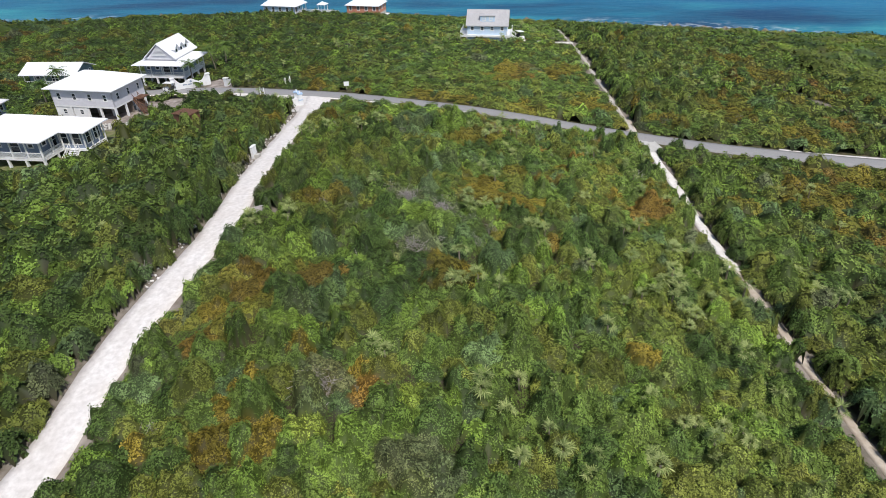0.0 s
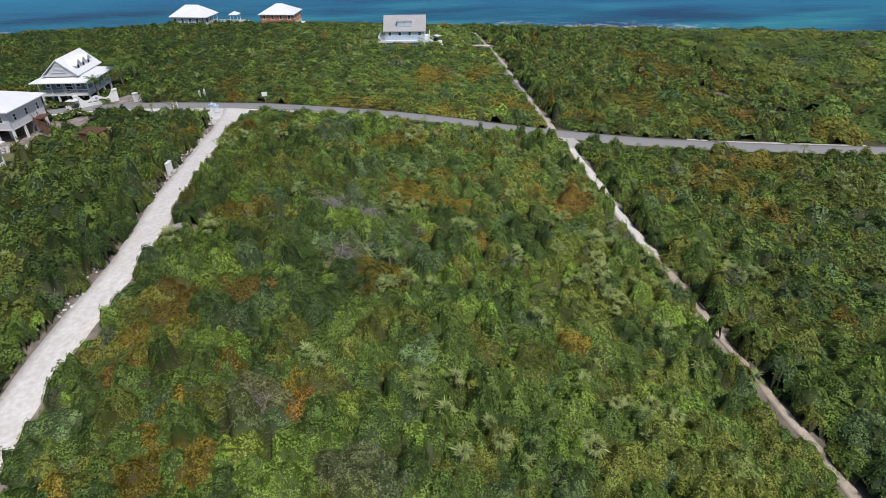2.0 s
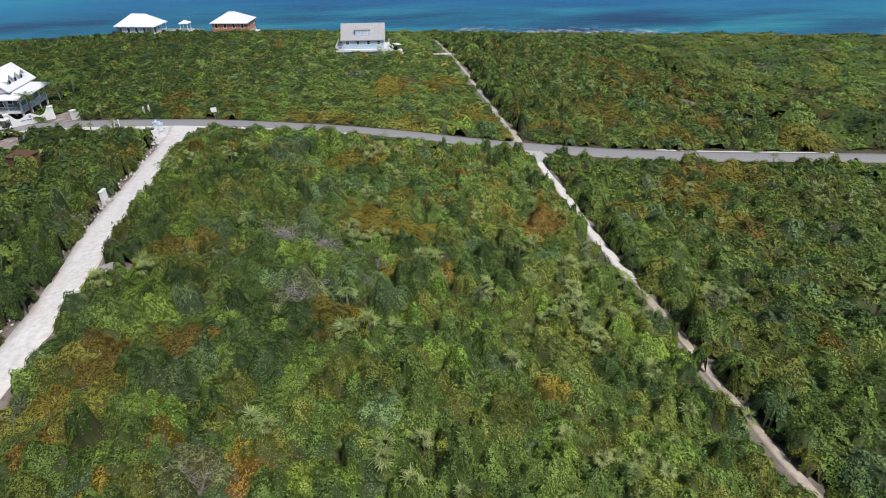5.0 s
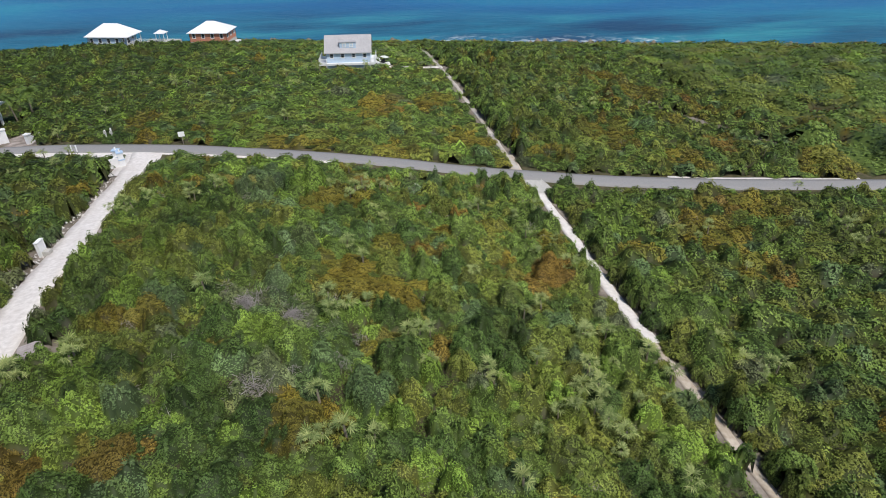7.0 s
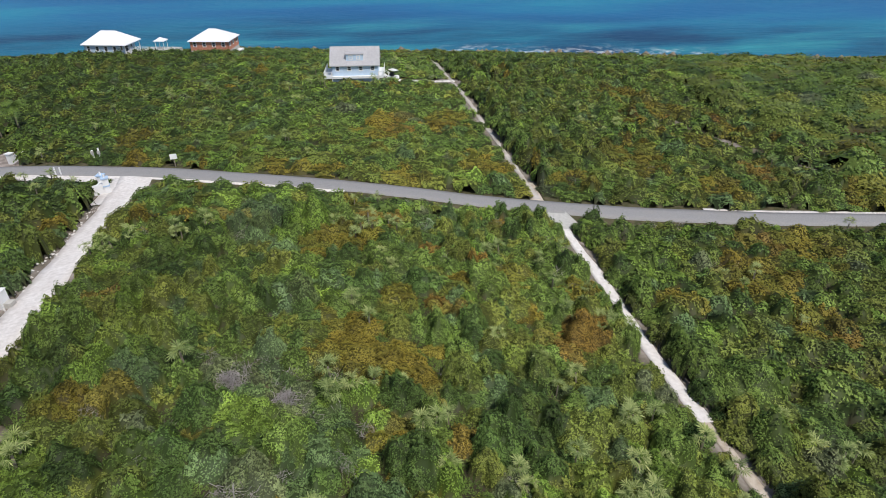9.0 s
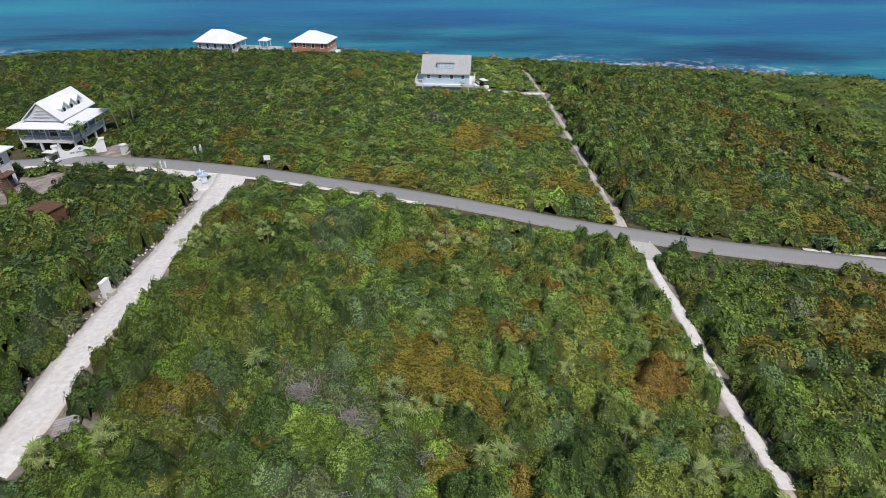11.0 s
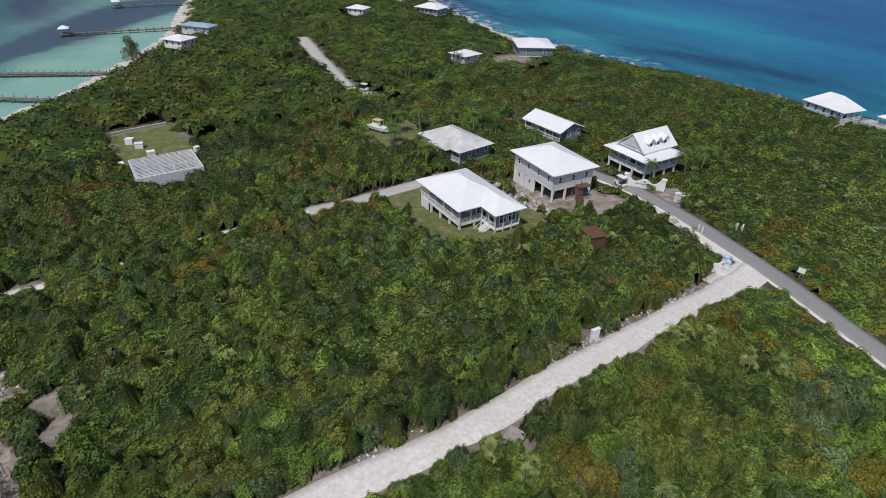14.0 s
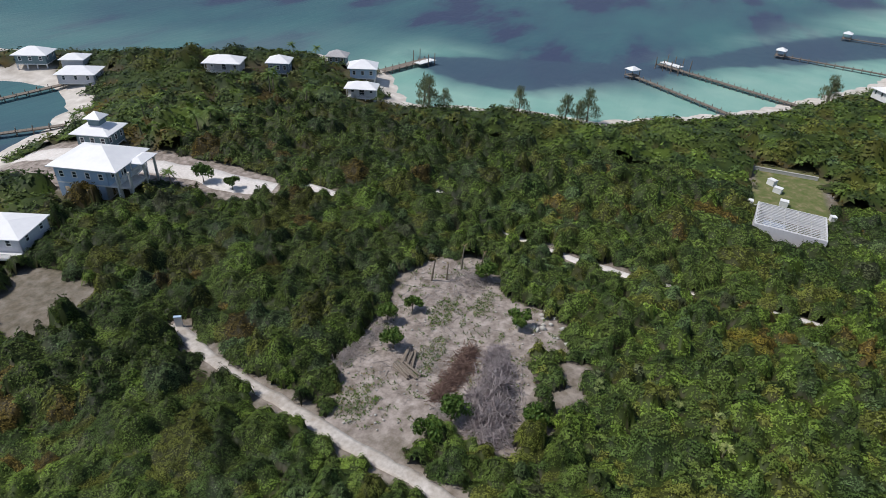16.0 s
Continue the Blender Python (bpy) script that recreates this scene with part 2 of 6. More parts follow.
def tube(bm, a, b, r0, r1, n=7):
    """A tapered stick from a to b."""
    a, b = Vector(a), Vector(b)
    q = (b - a).to_track_quat("Z", "Y").to_matrix()
    rings = []
    for p, r in ((a, r0), (b, r1)):
        rings.append([bm.verts.new(p + q @ Vector((r * math.cos(2 * math.pi * i / n), r * math.sin(2 * math.pi * i / n), 0))) for i in range(n)])
    for i in range(n):
        bm.faces.new((rings[0][i], rings[0][(i + 1) % n], rings[1][(i + 1) % n], rings[1][i]))
    bm.faces.new(rings[0][::-1])
    bm.faces.new(rings[1])
    return bm


def thing(name, label, category, m, group=""):
    ob = tagged(new(name), label, category, group)
    ob.empty_display_size = 0.3
    ob.matrix_world = m
    return ob


# ---- the lie of the land ----
COAST = [(-900, 520), (-600, 385), (-420, 285), (-294, 239), (-240, 221), (-186, 205), (-140, 208), (-96, 217), (-22, 216), (10, 208), (35, 201), (75, 190),
         (124, 176), (167, 166), (260, 140), (420, 90), (420, -260), (-55, -260), (-62, -108), (-87, -114), (-103, -125), (-112, -142), (-106, -165), (-108, -260),
         (-122, -260), (-127, -185), (-148, -148), (-178, -100), (-172, -66), (-158, -58), (-147, -47), (-159, -20), (-161, 4), (-176, 24), (-195, 45), (-222, 66), (-251, 87), (-313, 112), (-420, 165), (-600, 240), (-900, 330)]


def bump2(x, y, h, cx, cy, sx, sy):
    return h * np.exp(-((x - cx) / sx) ** 2 - ((y - cy) / sy) ** 2)


def to_line(x, y, pts, closed=False):
    """Distance from points to a polyline."""
    x, y = np.asarray(x, float), np.asarray(y, float)
    best = np.full(x.shape, 1e9)
    for (ax, ay), (bx, by) in zip(pts, pts[1:] + (pts[:1] if closed else [])) if closed else zip(pts, pts[1:]):
        dx, dy = bx - ax, by - ay
        u = np.clip(((x - ax) * dx + (y - ay) * dy) / (dx * dx + dy * dy), 0, 1)
        best = np.minimum(best, np.hypot(x - ax - u * dx, y - ay - u * dy))
    return best


def inside(x, y, pts):
    x, y = np.asarray(x, float), np.asarray(y, float)
    odd = np.zeros(x.shape, bool)
    for (ax, ay), (bx, by) in zip(pts, pts[1:] + pts[:1]):
        if ay != by:
            odd ^= ((ay > y) != (by > y)) & (x < (bx - ax) * (y - ay) / (by - ay) + ax)
    return odd


def shore(x, y):
    """Distance inland from the coast, negative at sea."""
    return np.where(inside(x, y, COAST), 1.0, -1.0) * to_line(x, y, COAST, True)


def step(a, b, v):
    u = np.clip((v - a) / (b - a), 0, 1)
    return u * u * (3 - 2 * u)


def land(x, y):
    x, y = np.asarray(x, float), np.asarray(y, float)
    d = shore(x, y)
    g = 4.5 + bump2(x, y, 9, -12, 50, 48, 50) + bump2(x, y, 4, 12, 132, 60, 35) - bump2(x, y, 2, 38, 50, 18, 30) + bump2(x, y, 2.6, -45, 182, 48, 30)
    ocean = step(-20, 20, y - 175 + 0.42 * (x + 313))
    rise = step(-3, 22, d) * (1 - ocean) + ocean * (0.42 * step(-1, 8, d) + 0.58 * step(4, 42, d))
    return np.where(d > 0, g * rise - 0.05, -2.5 * step(0, 25, -d))


def lattice(x, y, seed):
    i, j = np.floor(x).astype(np.int64), np.floor(y).astype(np.int64)
    u, v = x - i, y - j
    u, v = u * u * (3 - 2 * u), v * v * (3 - 2 * v)

    def h(a, b):
        n = (a * 374761393 + b * 668265263 + seed * 1442695041) & 0x7FFFFFFF
        n = ((n ^ (n >> 13)) * 1274126177) & 0x7FFFFFFF
        return ((n ^ (n >> 16)) & 0xFFFF) / 65535.0

    return (h(i, j) * (1 - u) + h(i + 1, j) * u) * (1 - v) + (h(i, j + 1) * (1 - u) + h(i + 1, j + 1) * u) * v


def fbm(x, y, size, seed, octaves=3):
    x, y = np.asarray(x, float) / size + 1000, np.asarray(y, float) / size + 1000
    return sum(lattice(x * 2 ** o, y * 2 ** o, seed + o) * 0.5 ** o for o in range(octaves)) / sum(0.5 ** o for o in range(octaves))


ROAD = [(-68, 115.5), (-63, 114.2), (-56, 114.4), (-50, 113.6), (-45, 112.4), (-38.2, 110.2), (-32, 107.5), (-20.8, 102.9), (-10.7, 98.1), (-2.3, 94.7), (4.9, 92.1), (12.2, 89.7), (18.6, 87.6), (24.7, 86.3), (28.6, 85.9), (34.5, 85.0), (42.4, 83.8), (50.3, 82.5), (58, 80.9), (66, 79.6), (78, 77.6), (130, 67), (220, 40)]
WHITE_LOW = [(-25.2, 24.5), (-27, 19.5), (-30.6, 13.4), (-32.5, 4.7), (-34.7, -5), (-37.5, -18), (-41.5, -31)]
WHITE_ROAD = [(-23.6, 103), (-23.2, 99), (-22.9, 93), (-22.8, 83), (-22.4, 72), (-22.3, 60), (-22.0, 52), (-22.5, 45), (-23.9, 38), (-24.8, 32), (-25.2, 27), (-25.3, 23.5), (-26.8, 19.5), (-29.6, 15)]
TRAIL_S = [(29.6, 84.5), (29.4, 75.6), (29.4, 66), (29.1, 57), (29.4, 50), (29.8, 44.5), (29.8, 38.6), (30.1, 31), (30.5, 24), (31, 10), (31, -30)]
TRAIL_LOW = [(29.4, 50), (29.8, 44.5), (29.8, 38.6), (30.1, 31), (30.5, 24), (31, 10), (31, -30)]
TRAIL_N = [(28.6, 88), (28.8, 94), (28.6, 103), (28.3, 114), (28.2, 128), (28, 142), (28.5, 158), (29, 175)]
L_DRIVE = [(-79.5, 62), (-78.4, 68), (-78.2, 76), (-78.3, 84), (-78, 90), (-72, 94.5)]
FAR_ROAD = [(-131, 107), (-142, 105.5), (-163, 111), (-187, 117.5), (-206, 123)]
BACK_TRACK = [(-96, -18), (-88, -4), (-83.5, 6), (-82, 13), (-81, 22), (-80.5, 38), (-79.5, 62)]
BLUE_DRIVE = [(14.5, 145.6), (19, 143.2), (24, 141.2), (28.6, 141.8)]
PAV_PATH = [(-43.6, 176), (-45, 183), (-46, 190)]
GULLY_A = [(62, 116), (68, 105), (75, 92)]
GULLY_B = [(36, 152), (39, 140)]
CLEARING = [(-35, -3.5), (-39, -5.5), (-44, -7.3), (-50, -6.5), (-60, -7.2), (-71, -7.8), (-74, -3), (-74.5, 1.5), (-70.5, 4.5), (-67, 9), (-66, 14.5), (-62, 16), (-57, 18), (-54.5, 14), (-50, 16.5), (-44, 17.5), (-38.5, 17.5), (-39, 12), (-40.5, 8.5), (-37, 7.5), (-35.5, 3)]
SAND_YARD = [(-73, -66), (-73.5, -47), (-78, -40), (-83.5, -44), (-85, -50), (-84, -72), (-78, -100), (-66, -104), (-62, -80)]
BARE_YARD = [(-33, -56), (-43, -60), (-43, -47), (-31, -43)]
SHED_LAWN = [(-140.5, 43), (-139.5, 57.5), (-116, 55.5), (-116, 41)]
L_LAWN = [(-77, 74.5), (-62, 72.5), (-55, 71.5), (-48.5, 77), (-50, 90), (-56, 93), (-72, 93), (-77, 92)]
W_YARD = [(-70, 95.5), (-54, 94), (-48, 100), (-49, 109.5), (-56, 108), (-60, 104)]
GATE_YARD = [(-47.5, 113), (-42, 111), (-43.5, 118), (-47, 121), (-49.5, 118.5)]
B_YARD = [(-110, 90), (-98, 88), (-96, 96), (-98, 104), (-110, 103)]
FAR_YARD = [(-146, 156), (-138, 158), (-134, 172), (-142, 176), (-148, 168)]
FAR_BEACH = [(-168, 205), (-152, 196), (-160, 188), (-190, 202), (-250, 224), (-260, 230)]

WEED_BED = [(-195, -69), (-181, -57), (-173, -42), (-179, -18), (-199, -2), (-215, 15), (-230, 27), (-243, 35), (-262, 60), (-285, 85), (-320, 125), (-350, 140), (-345, 90), (-300, 55), (-262, 28), (-235, 10), (-222, -10), (-215, -35), (-206, -52)]


def cleared(x, y):
    """Metres to the nearest place that is kept free of scrub (negative inside it)."""
    d = np.minimum(to_line(x, y, ROAD) - 2.0, to_line(x, y + 0.5, ROAD) - 2.0 - 0.7 * step(-22, -30, x))
    for line, half in ((WHITE_ROAD, 1.75), (WHITE_LOW, 1.15), (TRAIL_S[:5], 0.78), (TRAIL_LOW, 0.45), (TRAIL_N, 0.45), (L_DRIVE, 1.7), (FAR_ROAD, 2.3), (BACK_TRACK, 0.1), (BLUE_DRIVE, 1.5), (PAV_PATH, 0.6), (GULLY_A, 0.5), (GULLY_B, 0.5)):
        d = np.minimum(d, to_line(x, y, line) - half)
    for area in (CLEARING, SAND_YARD, BARE_YARD, SHED_LAWN, L_LAWN, W_YARD, GATE_YARD, B_YARD, FAR_YARD, FAR_BEACH):
        e = to_line(x, y, area, True)
        e = np.where(inside(x, y, area), -e, e)
        d = np.minimum(d, e + 6.0 * (fbm(x, y, 5.0, 63, 3) - 0.46) if area is CLEARING else e)
    d = np.minimum(d, np.hypot(x - 29.7, y - 83.2) - 2.6)
    d = np.minimum(d, np.hypot(x + 23, y - 99.0) - 3.4)
    for px, py, r in ((-24.8, 68.7, 1.0), (-18.9, 51.6, 0.9), (-41.0, 88.6, 1.8), (-26.3, 97.3, 1.4), (-41.7, -29.8, 1.0), (-18.3, 104.4, 0.8), (-52.4, 20.1, 1.2), (-47.6, 20.0, 1.0), (-42.2, 20.0, 0.8), (-83.3, 9.8, 1.3), (-82.4, 13.9, 1.4), (-81.6, 20.3, 2.0), (-80.7, 37.7, 0.8), (-62, 15.5, 1.9), (-57.5, 16.6, 1.5), (-53.8, 20.5, 1.4), (-49.2, 21.6, 1.3), (-84.6, -38, 1.6), (-84.2, -35.5, 1.7), (-83.6, -32.8, 1.6)):
        d = np.minimum(d, np.hypot(x - px, y - py) - r)
    return d


def axis(fine0, fine1, fine, lo, hi, coarse):
    return np.concatenate([np.arange(lo, fine0, coarse), np.arange(fine0, fine1, fine), np.arange(fine1, hi + coarse, coarse)])


def sheet(xs, ys):
    gx, gy = np.meshgrid(xs, ys)
    n, m = len(xs), len(ys)
    idx = np.arange(n * m).reshape(m, n)
    f = np.stack([idx[:-1, :-1], idx[:-1, 1:], idx[1:, 1:], idx[1:, :-1]], -1).reshape(-1, 4)
    return gx.ravel(), gy.ravel(), f


gx, gy, gf = sheet(axis(-100, 62, 1.5, -900, 420, 6.0), axis(-60, 160, 1.5, -260, 520, 6.0))
gz = land(gx, gy) + 0.12 * (fbm(gx, gy, 3.0, 5) - 0.5)
lawn = np.maximum.reduce([inside(gx, gy, a).astype(float) for a in (SHED_LAWN, L_LAWN, B_YARD)])
sandy = np.maximum.reduce([inside(gx, gy, a).astype(float) for a in (CLEARING, SAND_YARD, W_YARD, GATE_YARD, FAR_YARD, FAR_BEACH)] + [0.45 * inside(gx, gy, BARE_YARD)])
sh = shore(gx, gy)
bayside = step(20, -20, gy - 175 + 0.42 * (gx + 313))
sandy = np.maximum(sandy, step(9, 5, sh) * bayside)
sandy = np.maximum(sandy, 0.75 * step(1.6, 0.3, cleared(gx, gy)) * (to_line(gx, gy, ROAD) > 3.5) * (1 - lawn) * (1 - inside(gx, gy, BARE_YARD)))
beach = step(-160, -190, gx) * step(14, 9, sh) * (1 - bayside)
sandy = np.maximum(sandy, beach)
rocky = step(12, 7, sh) * (1 - bayside) * (1 - beach)
ground = tagged(from_arrays("ground", np.stack([gx, gy, gz], -1), gf, M_GROUND, layers={"cover": np.stack([lawn, sandy, rocky], -1), "beach": np.repeat(np.maximum(step(9, 5, sh) * bayside, beach)[:, None], 3, 1)}, smooth=True),
                "low coral island ground with leaf litter, sand and thin lawn", "ground", kind="structure")

# The sea on both sides of the island, out to the horizon
wx, wy, wf = sheet(np.concatenate([np.linspace(-4500, -900, 8)[:-1], np.arange(-900, 420, 8.0), np.linspace(420, 4500, 10)]),
                   np.concatenate([np.linspace(-4500, -300, 8)[:-1], np.arange(-300, 520, 8.0), np.linspace(520, 4500, 10)]))
ws = -shore(wx, wy)
bay = step(20, -20, wy - 175 + 0.42 * (wx + 313))
reefy = step(75, 25, ws) * (1 - bay)
pale_in = step(62, 10, ws + 40 * (fbm(wx, wy, 50, 31) - 0.5)) * bay * (1 - 0.8 * step(-125, -112, wx)) * (1 - 0.75 * step(-66, -90, wy))
weed_d = to_line(wx, wy, WEED_BED, True)
weed = step(-8, 8, np.where(inside(wx, wy, WEED_BED), weed_d, -weed_d))
pale_in = pale_in * (1 - weed)
surf = step(14, 2, ws) * (1 - bay) * np.maximum(step(0.35, 0.6, fbm(wx, wy, 45, 77, 2)), step(-190, -220, wx))
water = tagged(from_arrays("water", np.stack([wx, wy, 0 * wx], -1), wf, M_WATER, layers={"shoal": np.stack([reefy, bay, pale_in], -1), "surf": np.stack([surf, weed, surf], -1)}),
               "clear blue and turquoise sea water with light surf", "sea", kind="structure")


# ---- roads ----
def ribbon(name, pts, half, mat, lift, label, category, wobble=0.0, seed=1, camber=0.0):
    """A road as a strip with thickness that follows the ground."""
    dense = []
    for (ax, ay), (bx, by) in zip(pts, pts[1:]):
        k = max(1, int(math.hypot(bx - ax, by - ay) / 1.0))
        dense += [(ax + (bx - ax) * i / k, ay + (by - ay) * i / k) for i in range(k)]
    dense.append(pts[-1])
    p = np.array(dense)
    for _ in range(6):
        p[1:-1] = (p[:-2] + 2 * p[1:-1] + p[2:]) / 4
    t = np.gradient(p, axis=0)
    t /= np.linalg.norm(t, axis=1)[:, None]
    nrm = np.stack([-t[:, 1], t[:, 0]], -1)
    w = half + wobble * (fbm(np.arange(len(p)), 0 * p[:, 0] + seed, 4.0, seed) - 0.5) * 2
    w2 = half + wobble * (fbm(np.arange(len(p)), 0 * p[:, 0] + seed + 9, 4.0, seed + 3) - 0.5) * 2
    cols = []
    for s, edge in ((-1.0, -0.35), (-0.96, 0.0), (-0.45, camber), (0.0, camber * 1.3), (0.45, camber), (0.96, 0.0), (1.0, -0.35)):
        q = p + nrm * (s * np.where(s < 0, w, w2))[:, None]
        z = np.maximum(land(q[:, 0], q[:, 1]), land(p[:, 0], p[:, 1]) - 0.15) + lift + edge
        cols.append(np.column_stack([q, z]))
    n, k = len(p), len(cols)
    v = np.stack(cols, 1).reshape(-1, 3)
    idx = np.arange(n * k).reshape(n, k)
    f = np.stack([idx[:-1, :-1], idx[1:, :-1], idx[1:, 1:], idx[:-1, 1:]], -1).reshape(-1, 4)
    return tagged(from_arrays(name, v, f[:, ::-1], mat, smooth=True), label, category, kind="structure")


ribbon("road_verge", [(x, y - 0.35) for x, y in ROAD if x < 6], 1.85, M_SAND, 0.10, "pale sandy verge beside the asphalt road", "road verge", 0.2, 3)
ribbon("road_verge_wide", [(-46, 110.0), (-39, 107.8), (-32, 105.0), (-24, 101.6)], 1.3, M_SAND, 0.09, "broad pale sandy shoulder beside the road", "road verge", 0.4, 33)
ribbon("road_verge_east", [(x, y + 1.75) for x, y in ROAD[17:21]], 0.55, M_SAND, 0.11, "white sand bank along the asphalt road", "road verge", 0.25, 34)
ribbon("road", ROAD, 1.68, M_ASPHALT, 0.17, "narrow grey asphalt road with worn edges", "road", 0.08, 2, 0.03)
ribbon("road_white", WHITE_ROAD, 1.65, M_SAND, 0.12, "white crushed coral drive between hedges of scrub", "road", 0.35, 5, 0.02)
ribbon("road_white_low", WHITE_LOW, 0.95, M_TRACK, 0.115, "narrow white coral track between dense bushes", "road", 0.5, 6, 0.02)
ribbon("apron_white", [(-23.6, 102.6), (-23.2, 98), (-22.9, 93)], 3.0, M_SAND, 0.11, "flared coral mouth of the drive", "road", 0.3, 21)
ribbon("apron_trail", [(29.2, 86.0), (29.6, 83.5), (29.9, 80.0)], 1.9, M_CONCRETE, 0.13, "pale worn apron where the footpath meets the road", "road", 0.3, 22)
ribbon("apron_north", [(28.5, 87.0), (28.7, 90.0), (28.8, 93)], 0.9, M_TRAIL, 0.11, "sandy mouth of the track", "path", 0.2, 23)
ribbon("trail_low", TRAIL_LOW, 0.5, M_TRAIL, 0.12, "shaded narrow dirt footpath through scrub", "path", 0.25, 17)
ribbon("trail_south", TRAIL_S[:5], 0.68, M_SAND, 0.12, "narrow sandy footpath through the scrub", "path", 0.25, 7)
ribbon("trail_north", TRAIL_N, 0.40, M_TRACK, 0.12, "narrow sandy track towards the sea", "path", 0.4, 8)
ribbon("driveway_lawn", L_DRIVE, 1.6, M_CONCRETE, 0.12, "pale concrete drive beside a lawn", "driveway", 0.1, 9)
ribbon("road_far", FAR_ROAD, 2.2, M_CONCRETE, 0.14, "pale distant road between palms", "road", 0.2, 10)
ribbon("track_back", BACK_TRACK, 0.75, M_SAND, 0.12, "pale sandy track half hidden by scrub", "path", 0.5, 11)
ribbon("yard_sand", [(-72, -102), (-74.5, -82), (-78.5, -64), (-78.8, -50), (-80.5, -43.5)], 3.0, M_SAND, 0.08, "white sand yard beside a big blue house", "yard", 1.2, 31)
ribbon("yard_sand_end", [(-84.7, -39), (-84.2, -35.5), (-83.5, -32)], 1.3, M_SAND, 0.08, "white sand at the end of a yard", "yard", 0.5, 32)
ribbon("driveway_blue", BLUE_DRIVE, 0.7, M_SAND, 0.12, "short sandy drive beside a house", "driveway", 0.25, 12)
ribbon("path_pavilion", PAV_PATH, 0.55, M_SAND, 0.14, "pale path down to a seaside house", "path", 0.2, 13)

# ---- where the houses stand: centre x, y, width, depth, turn ----
SITES = dict(lawn=(-61.2, 82.4, 17.2, 10.2, -6), tall=(-62.2, 102.7, 13.2, 10.2, -9), gabled=(-57.8, 124.0, 11.3, 11.0, -5), worn=(-88.0, 100.7, 13.9, 9.7, 1),
             back=(-84.0, 126.5, 12.3, 8.3, -1), blue=(9.2, 147.4, 10.0, 7.0, -7), pavilion=(-51.6, 195.5, 12.0, 8.0, -15), coral=(-26.0, 195.5, 11.0, 9.0, -12), shed=(-109.7, 47.7, 9.7, 11.8, -5))
FAR_SITES = dict(shore_a=(-145, 181, 15, 13, -35), cottage=(-147, 152, 8, 8, 5), shore_b=(-227, 198, 13, 10, 20), shore_c=(-261, 202, 12, 9, 20), inland=(-233, 163, 9, 7, 30), bay_a=(-214, 82, 9, 8, 30), bay_b=(-231, 94, 13, 6, 35),
                 big=(-66.8, -71, 13.2, 11, 106), cupola=(-80, -87, 8.4, 8, 109), deck=(-46, -67, 8, 8, 112), row_a=(-118, -158, 10, 8, 120), row_b=(-115, -136, 11, 9, 120), row_c=(-135, -101, 11, 8, 115), row_d=(-141, -86, 7, 7, 115), row_e=(-158, -68, 9, 8, 115), row_f=(-138, -57, 9, 6, 110), row_g=(-166, -82, 7, 6, 110))


def house_gap(x, y):
    """Metres to the nearest house."""
    d = np.full(np.shape(x), 1e9)
    for cx, cy, w, dep, turn in list(SITES.values()) + list(FAR_SITES.values()):
        c, s = math.cos(radians(turn)), math.sin(radians(turn))
        lx, ly = (x - cx) * c + (y - cy) * s, -(x - cx) * s + (y - cy) * c
        d = np.minimum(d, np.maximum(np.abs(lx) - w / 2, np.abs(ly) - dep / 2))
    return d


# ---- scrub ----
RNG = np.random.default_rng(11)
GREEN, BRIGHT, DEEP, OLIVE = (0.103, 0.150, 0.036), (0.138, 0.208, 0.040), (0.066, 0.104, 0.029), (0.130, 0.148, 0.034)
VINE, RUSSET, ASH, BLUISH = (0.150, 0.120, 0.022), (0.156, 0.100, 0.025), (0.108, 0.126, 0.066), (0.098, 0.146, 0.060)
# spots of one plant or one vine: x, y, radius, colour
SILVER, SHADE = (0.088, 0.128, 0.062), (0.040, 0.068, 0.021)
VINES = [(5.1, 57.1, 3.5), (8.0, 55.8, 3.2), (8.7, 52.8, 2.2), (3.9, 60.1, 2.8), (6.3, 47.9, 2.0), (6.1, 44.4, 1.3), (4.8, 75.8, 2.5), (0.8, 74.3, 2.8), (9.3, 64.3, 2.0), (0.0, 42.9, 1.7), (2.6, 41.3, 1.7), (19.3, 67.3, 1.8),
         (25.1, 67.0, 2.3), (-13.0, 53.5, 2.2), (47.8, 68.3, 4.5), (56.2, 72.8, 4.5), (48.1, 59.8, 3.2), (35.3, 66.2, 2.3), (47.8, 99.5, 5.7), (35.9, 94.3, 3.8), (55.6, 89.3, 3.6), (76.7, 84.2, 4.4), (62.9, 120.6, 5.2), (58.9, 130.1, 4.7), (81.4, 98.3, 3.9), (-19.0, 34.5, 2.6)]
VINES_FAR = [(22.3, 116.8, 3.8), (9.3, 112.7, 4.2), (-4.6, 100.6, 3.7), (1.7, 97.7, 3.1), (11.8, 94.8, 3.0), (24.4, 98.0, 3.2), (-27.4, 119.3, 4.0), (62.8, 105.7, 3.3), (70.4, 109.3, 3.1), (-8.1, 83.4, 2.1), (-15.4, 37.9, 2.5), (-14.3, 25.4, 1.6), (-70, 40, 4), (-75, 62, 3), (27, 88, 1.5), (5, 86, 2.0)]
RUSTS = [(7.2, 81.2, 2.5), (21.2, 58.6, 2.2), (23.4, 57.9, 1.3), (11.6, 62.7, 1.9), (10.3, 48.6, 1.3), (-4.6, 50.2, 1.4), (-15.2, 66.7, 1.6), (20.4, 80.5, 2.2), (51.2, 75.8, 3.0), (14.3, 115.5, 3.5), (65.0, 93.5, 3.1), (-10.9, 41.0, 2.0), (50.2, 57.5, 1.5), (-16.9, 40.0, 1.6), (-18.6, 33.9, 1.4)]
